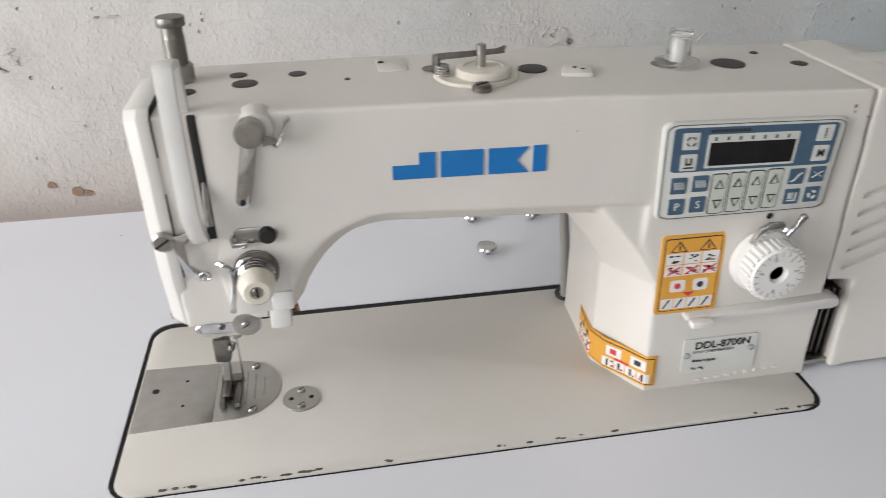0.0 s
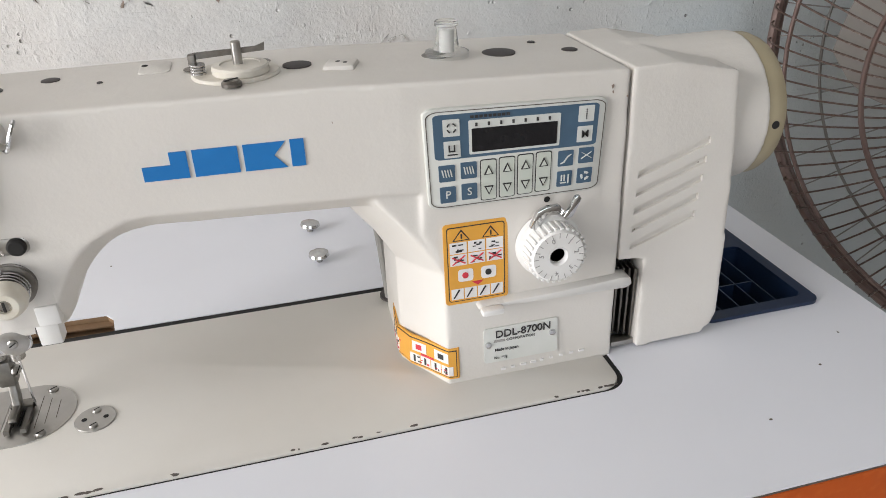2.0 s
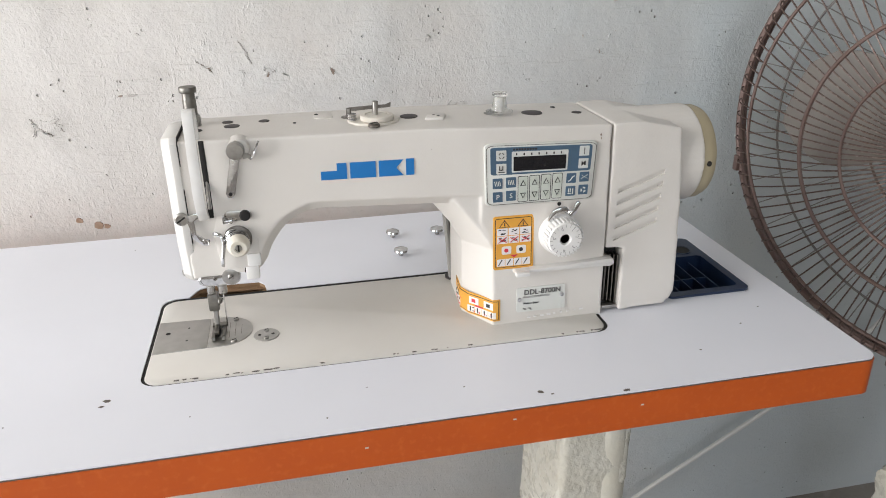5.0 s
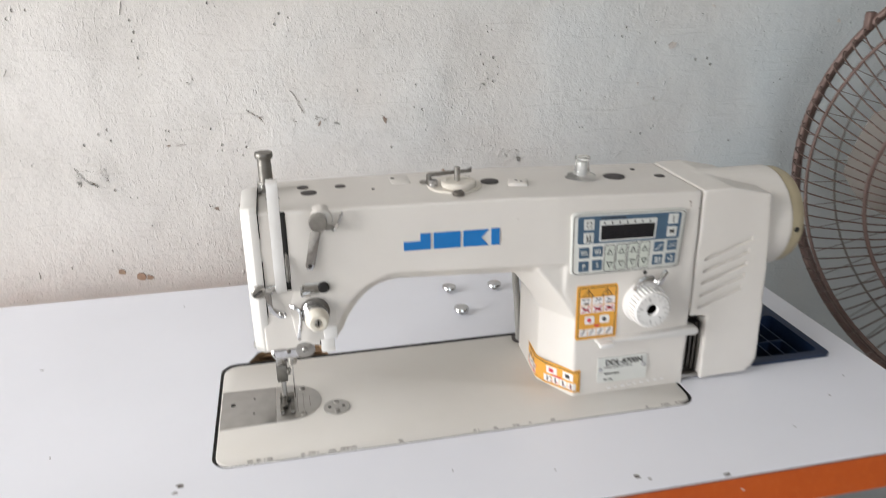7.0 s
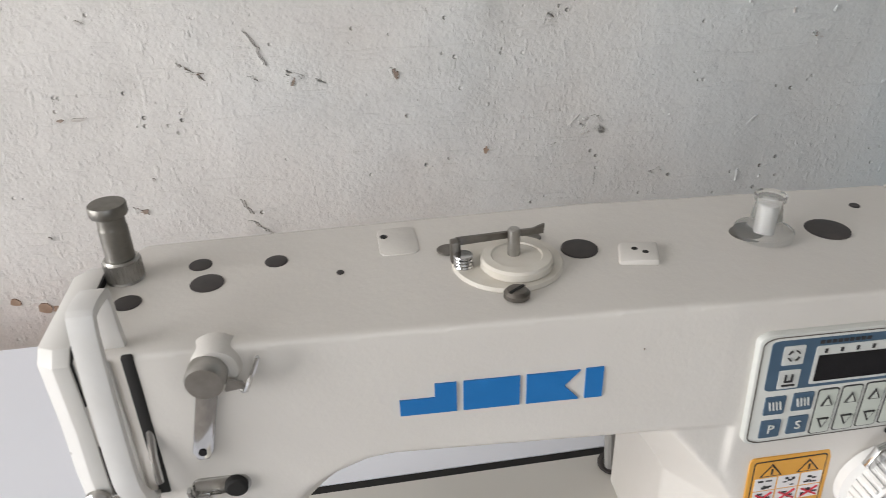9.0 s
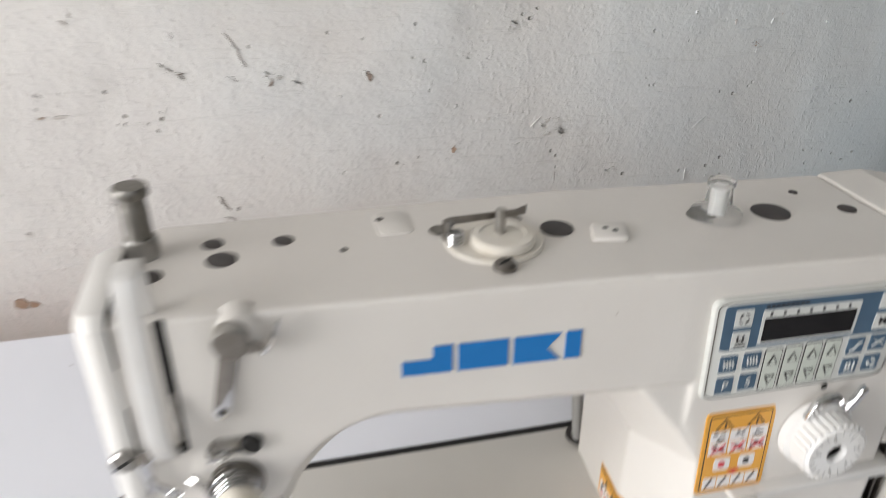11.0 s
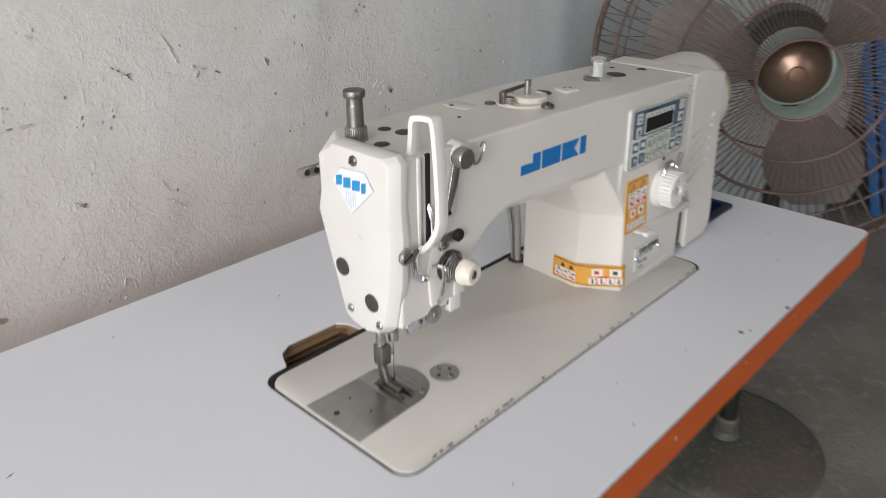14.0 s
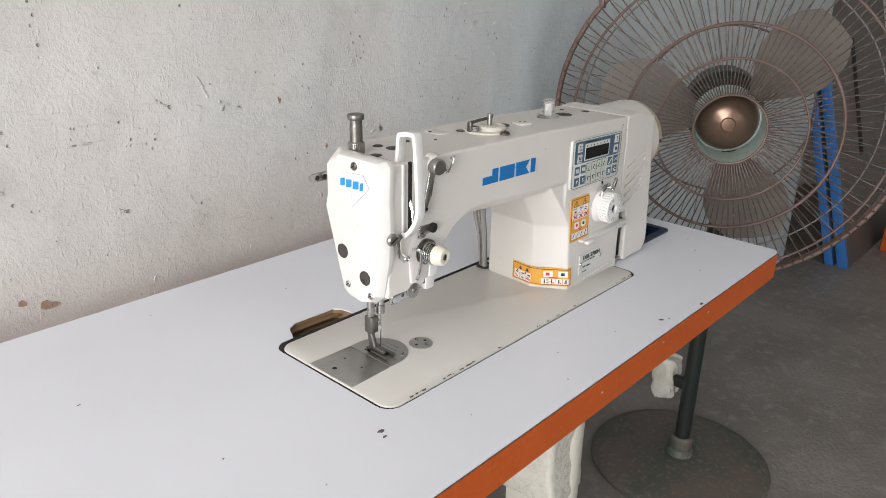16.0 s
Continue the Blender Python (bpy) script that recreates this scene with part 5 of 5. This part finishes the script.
# name plate
np_ = sheet("name_plate", 0.3835, 0.4385, 0.7935, 0.8215, 2, NAME_METAL, machine, 0.002, "silver name plate with two rivets")
lettering("lettering", "DDL-8700N", 0.0082, Matrix.Translation((0.4125, SY - 0.0009, 0.8160)) @ Matrix.Rotation(radians(90), 4, "X"), INK, np_, 0.0002, bold=0.0001)
lettering("lettering", "CORPORATION", 0.0030, Matrix.Translation((0.4105, SY - 0.0009, 0.8108)) @ Matrix.Rotation(radians(90), 4, "X"), INK, np_, 0.0001)
part("mark_bar", box(0.3905, 0.3990, SY - 0.0008, SY, 0.8098, 0.8116), GREY_PAINT, np_, flat=True)
lettering("lettering", "Made in Japan", 0.0032, Matrix.Translation((0.4000, SY - 0.0009, 0.8035)) @ Matrix.Rotation(radians(90), 4, "X"), INK, np_, 0.0001, bold=0.00005)
lettering("lettering", "No. Mfg", 0.0030, Matrix.Translation((0.3955, SY - 0.0009, 0.7970)) @ Matrix.Rotation(radians(90), 4, "X"), INK, np_, 0.0001)
for x, z in ((0.3865, 0.8085), (0.4345, 0.8100)):
    part("rivet", lathe([(0, 0), (0.0026, 0), (0.0022, 0.0012), (0, 0.0016)], (x, SY - 0.0004, z), (0, -1, 0), 16), CHROME, np_)
# worn cast writing near the foot, as bars
worn = []
for k in range(9):
    x = 0.396 + 0.0075 * k
    worn += [part("worn_mark", box(x, x + rnd.uniform(0.002, 0.0045), SY - 0.0001, SY + 0.001, 0.7850 + 0.0004 * k, 0.7866 + 0.0004 * k), STICKER_WHITE, machine, flat=True)]

for sheet_part in (st, ws, np_, *worn):
    for o in (sheet_part, *sheet_part.children_recursive):
        for v in o.data.vertices:
            v.co.y -= max(0.0, 0.9 - v.co.z) * 0.05 * (1 if v.co.y < 0.07 else 0)

# dark smudges on the casting
for x, z, q in ((0.4700, 0.9835, 0.0016), (0.4705, 0.9800, 0.0010), (0.4805, 0.9760, 0.0008), (0.4560, 0.8290, 0.0008), (0.2950, 0.9800, 0.0006), (0.5380, 0.9240, 0.0006), (0.4950, 0.8800, 0.0007)):
    part("smudge", flake(x, z, q, 0.0418 if x > 0.34 else arm_front(x) - 0.0006, "y", thick=0.0004, stretch=0.7), CHIP, machine, flat=True)

# hoses behind the column
for k in range(3):
    part("hose", tube(curve_pts([(0.337 + 0.003 * k, 0.163 + 0.011 * k, 0.92), (0.333 + 0.003 * k, 0.164 + 0.010 * k, 0.870), (0.336 + 0.002 * k, 0.162 + 0.006 * k, 0.828), (0.340 + 0.001 * k, 0.163 + 0.003 * k, BZ - 0.005)], 6), 0.0038, 10), (GREY_PAINT, DARK_STEEL, GREY_PAINT)[k], machine, "grey hose behind the column")
part("hose_ring", lathe([(0.007, 0), (0.011, 0), (0.011, 0.002), (0.007, 0.002)], (0.343, 0.166, BZ), (0, 0, 1), 20), RUBBER, machine)

# ---- stand fan ----
FC, FYAW, FPIT, FR = Vector((1.0235, 0.1203, 0.9017)), radians(207.1), radians(-2.6), 0.3314
fan = thing("stand_fan", (1.17, 0.163, 0), "rusty industrial stand fan with wire guard and round iron base", "fan")
axis = Vector((math.cos(FYAW) * math.cos(FPIT), math.sin(FYAW) * math.cos(FPIT), math.sin(FPIT)))
fu = Vector((-math.sin(FYAW), math.cos(FYAW), 0))
fv = axis.cross(fu)


def fp3(r, a, d):
    return FC + axis * d + fu * (r * math.cos(a)) + fv * (r * math.sin(a))


def ring(name, r, d, thick, material, label="", parent=None, n=72):
    return part(name, tube([fp3(r, 2 * math.pi * k / n, d) for k in range(n)], thick, 8, closed=True), material, parent or fan, label)


ring("rim", FR, 0.0, 0.0055, RIM_PAINT, "thick rust-brown guard rim")
ring("back_rim", FR - 0.002, -0.009, 0.0035, RIM_PAINT, "thick rust-brown guard rim")
FRONT = [(0.065, 0.0718), (0.082, 0.0765), (0.10, 0.080), (0.133, 0.0838), (0.165, 0.0800), (0.193, 0.0755), (0.25, 0.0580), (0.294, 0.0390), (0.318, 0.0270), (0.329, 0.0130), (FR, 0.0)]
BACKG = [(0.09, -0.100), (0.15, -0.090), (0.21, -0.066), (0.25, -0.045), (0.281, -0.0265), (0.31, -0.014), (FR - 0.002, -0.009)]
ring("front_ring", 0.133, 0.0838, 0.0024, RIM_PAINT)
ring("front_ring", 0.193, 0.0755, 0.0030, RIM_PAINT)
ring("front_ring", 0.294, 0.0383, 0.0026, RIM_PAINT)
ring("inner_ring", 0.0652, 0.0718, 0.0026, RIM_PAINT)
ring("back_ring", 0.17, -0.084, 0.0020, RUST_WIRE)
ring("back_ring", 0.281, -0.0255, 0.0018, BACK_WIRE, "thin grey ring of the rear guard")


def wire_mesh(profile, twist, r):
    return tube(curve_pts([fp3(q, twist * (1 - q / FR), d) for q, d in profile], 2), r, 5)


def wires(count, profile, twist, r, name, material):
    bm = wire_mesh(profile, twist, r)
    first = part(name, bm, material, fan)
    to0 = Matrix.Translation(FC)
    for k in range(1, count):
        ob = new(name, first.data)
        ob.parent = fan
        ob.matrix_parent_inverse = first.matrix_parent_inverse
        ob.matrix_basis = to0 @ Matrix.Rotation(2 * math.pi * k / count, 4, axis) @ to0.inverted()


wires(104, FRONT, 0.02, 0.00120, "front_wire", RUST_WIRE)
wires(52, BACKG, -0.05, 0.0009, "back_wire", BACK_WIRE)
for a in (2.45, 3.4, 4.6, 0.4):
    clip_at = fp3(FR + 0.004, a, 0.002)
    part("rim_clip", box(clip_at.x - 0.006, clip_at.x + 0.006, clip_at.y - 0.006, clip_at.y + 0.006, clip_at.z - 0.013, clip_at.z + 0.013, 0.003), RIM_PAINT, fan, "small bent rim clip")
part("hub_collar", lathe([(0.0630, 0.0), (0.0645, 0.0), (0.0645, 0.0690), (0.0638, 0.0700), (0.0630, 0.0690), (0.0630, 0.0)], FC, axis, 56), TEAL, fan, "pale green hub collar behind the guard opening")
part("hub_back", lathe([(0, 0), (0.0640, 0), (0.0640, 0.004), (0, 0.004)], FC - axis * 0.030, axis, 48), TEAL, fan, "pale green plate behind the hub cap")
dome = part("hub_dome", lathe([(0.054, -0.012), (0.0610, -0.006), (0.0622, 0.0), (0.0600, 0.003), (0.0590, 0.0035), (0.0575, 0.010), (0.053, 0.022), (0.043, 0.033), (0.028, 0.041), (0.0145, 0.0440), (0.0140, 0.0432), (0.0128, 0.0440), (0.0122, 0.0470), (0, 0.048)], FC - axis * 0.012, axis, 56), COPPER, fan, "bronze domed hub cap")
part("dome_lip", lathe([(0.0600, -0.004), (0.0640, -0.003), (0.0645, 0.0), (0.0625, 0.0025), (0.0600, 0.003)], FC - axis * 0.012, axis, 56), TEAL, dome, "pale green lip of the hub cap")
for k in range(3):
    a0 = 2 * math.pi * k / 3 + 0.87
    bm = bmesh.new()
    grid = []
    for i in range(9):
        f = i / 8
        r = 0.066 + 0.184 * f
        half = 0.22 + 0.26 * math.sin(math.pi * min(1, f * 0.9 + 0.1))
        grid.append([[bm.verts.new(fp3(r, a0 + half * w * (1.0 if f < 0.95 else 0.8), 0.006 + 0.030 * w * (1 - 0.5 * f) + s)) for s in (0.0008, -0.0008)] for w in (-1, -0.5, 0, 0.5, 1)])
    for i in range(8):
        for j in range(4):
            for s in (0, 1):
                bm.faces.new((grid[i][j][s], grid[i + 1][j][s], grid[i + 1][j + 1][s], grid[i][j + 1][s]))
    for i in range(8):
        for j in (0, 4):
            bm.faces.new((grid[i][j][0], grid[i + 1][j][0], grid[i + 1][j][1], grid[i][j][1]))
    for j in range(4):
        for i in (0, 8):
            bm.faces.new((grid[i][j][0], grid[i][j + 1][0], grid[i][j + 1][1], grid[i][j][1]))
    part("blade", bm, BLADE, fan, "dusty brown fan blade")
part("motor", lathe([(0, 0), (0.07, 0), (0.078, 0.01), (0.078, 0.085), (0.06, 0.12), (0, 0.125)], FC - axis * 0.09, -axis, 36), POLE_GREEN, fan, "dark green fan motor")
PX, PYY = 1.17, 0.163
pole = part("pole", lathe([(0, 0), (0.0185, 0), (0.0185, 0.62), (0.014, 0.625), (0.014, 0.86), (0, 0.86)], (PX, PYY, 0.02), (0, 0, 1), 24), POLE_GREEN, fan, "dark green steel pole")
part("collar", lathe([(0, 0), (0.034, 0), (0.031, 0.012), (0.027, 0.016), (0.027, 0.045), (0.023, 0.05), (0, 0.05)], (PX, PYY, 0.028), (0, 0, 1), 28), BASE_IRON, pole)
part("neck", box(PX - 0.03, PX + 0.03, PYY - 0.03, PYY + 0.03, 0.83, 0.90, 0.01), POLE_GREEN, fan)
ctl_bm = box(1.150, 1.212, 0.205, 0.258, 0.172, 0.272, 0.012, 3)
bmesh.ops.subdivide_edges(ctl_bm, edges=[e for e in ctl_bm.edges if e.calc_length() > 0.02], cuts=8, use_grid_fill=True)
for v in ctl_bm.verts:
    q = v.co.x * 150 + v.co.z * 70 + v.co.y * 110
    low = max(0.0, 0.21 - v.co.z) * 0.25
    v.co += Vector((0.0030 * math.sin(q), 0.0030 * math.sin(1.7 * q + 2), 0.0035 * math.sin(0.8 * q + 4) + low * math.sin(2.3 * q)))
part("control_box", ctl_bm, WRAP, fan, "white control box wrapped in torn creased plastic")
part("clamp", box(1.164, 1.184, 0.170, 0.212, 0.205, 0.232, 0.003), POLE_GREEN, fan)
part("base", lathe([(0, 0.028), (0.06, 0.028), (0.12, 0.025), (0.19, 0.019), (0.213, 0.014), (0.219, 0.008), (0.219, 0.0), (0, 0)], (PX, PYY, 0), (0, 0, 1), 64), BASE_IRON, fan, "round worn iron base plate")

# ---- far corner and loose things ----


def leaning_board(y0, thick, top):
    """A tall board with a blue front edge, leaning back against the recess wall."""
    run = 0.285 * top
    outline = [(y0, 0.0), (y0 + thick, 0.0), (y0 + thick + run, top), (y0 + run, top)]
    board = thing("leaning_board", (2.88, y0, 0), "tall grey board with a blue painted edge, leaning beyond the fan", "board", "leaning boards")
    part("panel", prism(outline, "x", 2.895, 3.75, 0.002), CABINET, board)
    part("blue_edge", prism(outline, "x", 2.875, 2.894, 0.003), SUPPORT_BLUE, board, "blue painted front edge")
    return board


board = leaning_board(0.235, 0.042, 1.72)
slot_path = [(0.235 + 0.285 * z - 0.004, z) for z in (0.42, 0.90)]
part("slot", join(prism([(slot_path[0][0], 0.42), (slot_path[0][0] + 0.006, 0.42), (slot_path[1][0] + 0.006, 0.90), (slot_path[1][0], 0.90)], "x", 3.18, 3.225, 0.001)), HOLLOW, board, "dark hand slot")
leaning_board(0.292, 0.036, 1.70)
box_thing = tagged(part("orange_crate", box(3.22, 3.45, 0.0, 0.2, 0.0, 0.16, 0.008), ORANGE), "orange plastic crate on the floor", "crate")
cord = tagged(part("white_cord", tube(curve_pts([(1.27, 0.27, 0.83), (1.37, 0.36, 0.67), (1.322, 0.44, 0.510), (1.235, 0.44, 0.428), (1.087, 0.44, 0.306), (0.793, 0.44, 0.119), (0.66, 0.435, 0.030), (0.52, 0.40, 0.006)], 8), 0.0045, 8), CORD_WHITE), "white cord hanging from the fan to the floor", "cord")

# ---- chips and stains on the back wall ----
back_wall = bpy.data.objects["wall_back"]


def wall_flake(x, z, s, material, stretch=1.0, n=9, deep=0.0012, tilt=0.0):
    bm = flake(0, 0, s, 0, "y", n, deep, stretch)
    bmesh.ops.transform(bm, verts=bm.verts, matrix=Matrix.Translation((x, WALL_Y - deep, z)) @ Matrix.Rotation(tilt, 4, "Y"))
    part("wall_chip", bm, material, back_wall, flat=True)


for x, z, s, m, st_, ti in ((0.231, 0.986, 0.004, CHIP, 0.7, 0.2), (-0.157, 0.787, 0.006, RUSTSPOT, 0.9, 0), (-0.133, 0.777, 0.006, RUSTSPOT, 1.4, 0.4), (-0.121, 0.774, 0.004, RUSTSPOT, 1.4, 0), (-0.052, 0.966, 0.0022, CHIP_PALE, 5.0, 0), (-0.068, 0.966, 0.0018, CHIP, 2.0, 0), (0.316, 0.904, 0.004, RUSTSPOT, 0.8, 0), (-0.015, 0.871, 0.003, CHIP, 1.3, 0), (0.62, 1.02, 0.003, CHIP_PALE, 0.4, 0)):
    wall_flake(x, z, s, m, st_, tilt=ti)
wr = random.Random(11)
for k in range(70):
    x, z = wr.uniform(-0.75, 1.1), wr.uniform(0.72, 1.45)
    big = wr.random() < 0.15
    wall_flake(x, z, wr.uniform(0.0025, 0.005) if big else wr.uniform(0.0008, 0.0022), wr.choice((CHIP_PALE, PLASTER, PLASTER)), wr.choice((0.5, 0.7, 1.0, 1.6, 2.4)), n=11, deep=wr.uniform(0.0006, 0.002), tilt=wr.uniform(-0.8, 0.8))


def wall_crack(path, wide, material):
    """A jagged dark crack with a raised plaster lip along it."""
    dark, lip = [], []
    fine_path = []
    for (xa, za), (xb, zb) in zip(path, path[1:]):
        for i in range(4):
            f = i / 4
            fine_path.append((xa + (xb - xa) * f + wr.uniform(-1, 1) * wide * 0.7, za + (zb - za) * f + wr.uniform(-1, 1) * wide * 0.7))
    fine_path.append(path[-1])
    n = len(fine_path) - 1
    for i, (x, z) in enumerate(fine_path):
        w = wide * wr.uniform(0.5, 1.1) * math.sin(math.pi * (i + 0.5) / (n + 1))
        dark.append((x, z, w))
        lip.append((x - wide * 1.1, z + wide * 0.5, w * 1.3))
    for rows_, mat_, high in ((dark, material, 0.0009), (lip, PLASTER, 0.0011)):
        up = [(x - w * 0.5, z + w * 0.5) for x, z, w in rows_]
        down = [(x + w * 0.5, z - w * 0.5) for x, z, w in rows_]
        bm = bmesh.new()
        quads = [[bm.verts.new((x, WALL_Y - high, z)), bm.verts.new((x2, WALL_Y - high, z2)), bm.verts.new((x2 + wide * 0.3, WALL_Y + 0.001, z2)), bm.verts.new((x - wide * 0.3, WALL_Y + 0.001, z))] for (x, z), (x2, z2) in zip(up, down)]
        for qa, qb in zip(quads, quads[1:]):
            for i in range(4):
                bm.faces.new((qa[i], qa[(i + 1) % 4], qb[(i + 1) % 4], qb[i]))
        bm.faces.new(quads[0])
        bm.faces.new(quads[-1][::-1])
        part("wall_crack", bm, mat_, back_wall)


for path, wide, m in (
        ([(0.043, 1.009), (0.051, 1.001), (0.061, 0.993)], 0.0024, CRACK), ([(0.050, 0.999), (0.061, 0.999)], 0.0018, CRACK),
        ([(0.103, 1.034), (0.110, 1.018), (0.116, 1.002)], 0.0020, CHIP_PALE), ([(0.231, 0.992), (0.232, 0.981)], 0.0026, CHIP),
        ([(-0.182, 0.925), (-0.174, 0.920), (-0.166, 0.916)], 0.0030, CRACK),
        ([(-0.020, 0.875), (-0.013, 0.868)], 0.0032, CHIP), ([(0.082, 0.851), (0.092, 0.841), (0.100, 0.832)], 0.0028, CHIP_PALE),
        ([(0.078, 0.872), (0.084, 0.858)], 0.0026, CHIP_PALE), ([(0.300, 0.832), (0.303, 0.822)], 0.0022, CHIP)):
    wall_crack(path, wide, m)



def broken_patch(x, z, w, h, slivers):
    """A patch where the skin of the plaster came off, with dark slivers and a raised lip."""
    wall_flake(x, z, h * 0.5, PLASTER, w / h, n=13, deep=0.0008, tilt=wr.uniform(-0.2, 0.2))
    for k in range(slivers):
        a = 2 * math.pi * k / slivers + wr.uniform(-0.4, 0.4)
        cx, cz = x + 0.42 * w * math.cos(a), z + 0.42 * h * math.sin(a)
        turn_ = wr.uniform(-1.2, -0.5) if wr.random() < 0.6 else wr.uniform(0.3, 1.4)
        q = wr.uniform(0.10, 0.22) * max(w, h)
        wall_crack([(cx - q * math.cos(turn_), cz - q * math.sin(turn_)), (cx, cz), (cx + q * math.cos(turn_), cz + q * math.sin(turn_))], wr.uniform(0.0014, 0.0026), wr.choice((CHIP, CHIP_PALE, CHIP_PALE)))


for x, z, w, h, n_ in ((-0.173, 0.928, 0.044, 0.022, 5), (0.425, 0.920, 0.022, 0.024, 6), (0.497, 0.863, 0.012, 0.012, 2), (0.652, 0.994, 0.006, 0.016, 2), (0.375, 1.029, 0.006, 0.010, 1), (0.139, 0.990, 0.018, 0.010, 3), (0.100, 0.991, 0.012, 0.007, 1), (0.160, 0.984, 0.010, 0.008, 1)):
    broken_patch(x, z, w, h, n_)

# low ridges and dabs that the trowel left
ridges = bmesh.new()
for k in range(230):
    x, z = wr.uniform(-0.95, 1.7), wr.uniform(0.35, 1.55)
    long_, wide_, high_ = wr.choice((0.002, 0.003, 0.004, 0.006, 0.009)) * wr.uniform(0.7, 1.3), wr.uniform(0.0010, 0.0022), wr.uniform(0.0005, 0.0014)
    turn = wr.gauss(1.35, 0.45)
    ca, sa = math.cos(turn), math.sin(turn)
    base_, crest = [], []
    for i in range(10):
        a = 2 * math.pi * i / 10
        u, v = long_ * math.cos(a) * wr.uniform(0.75, 1.2), wide_ * math.sin(a) * wr.uniform(0.75, 1.2)
        base_.append(ridges.verts.new((x + u * ca - v * sa, WALL_Y + 0.0003, z + u * sa + v * ca)))
        crest.append(ridges.verts.new((x + (u * ca - v * sa) * 0.55 - 0.0004, WALL_Y - high_, z + (u * sa + v * ca) * 0.6)))
    for i in range(10):
        ridges.faces.new((base_[i], base_[(i + 1) % 10], crest[(i + 1) % 10], crest[i]))
    ridges.faces.new(crest)
tagged(part("plaster_ridges", ridges, PLASTER, back_wall, "low trowel ridges in the plaster"), kind="stuff")
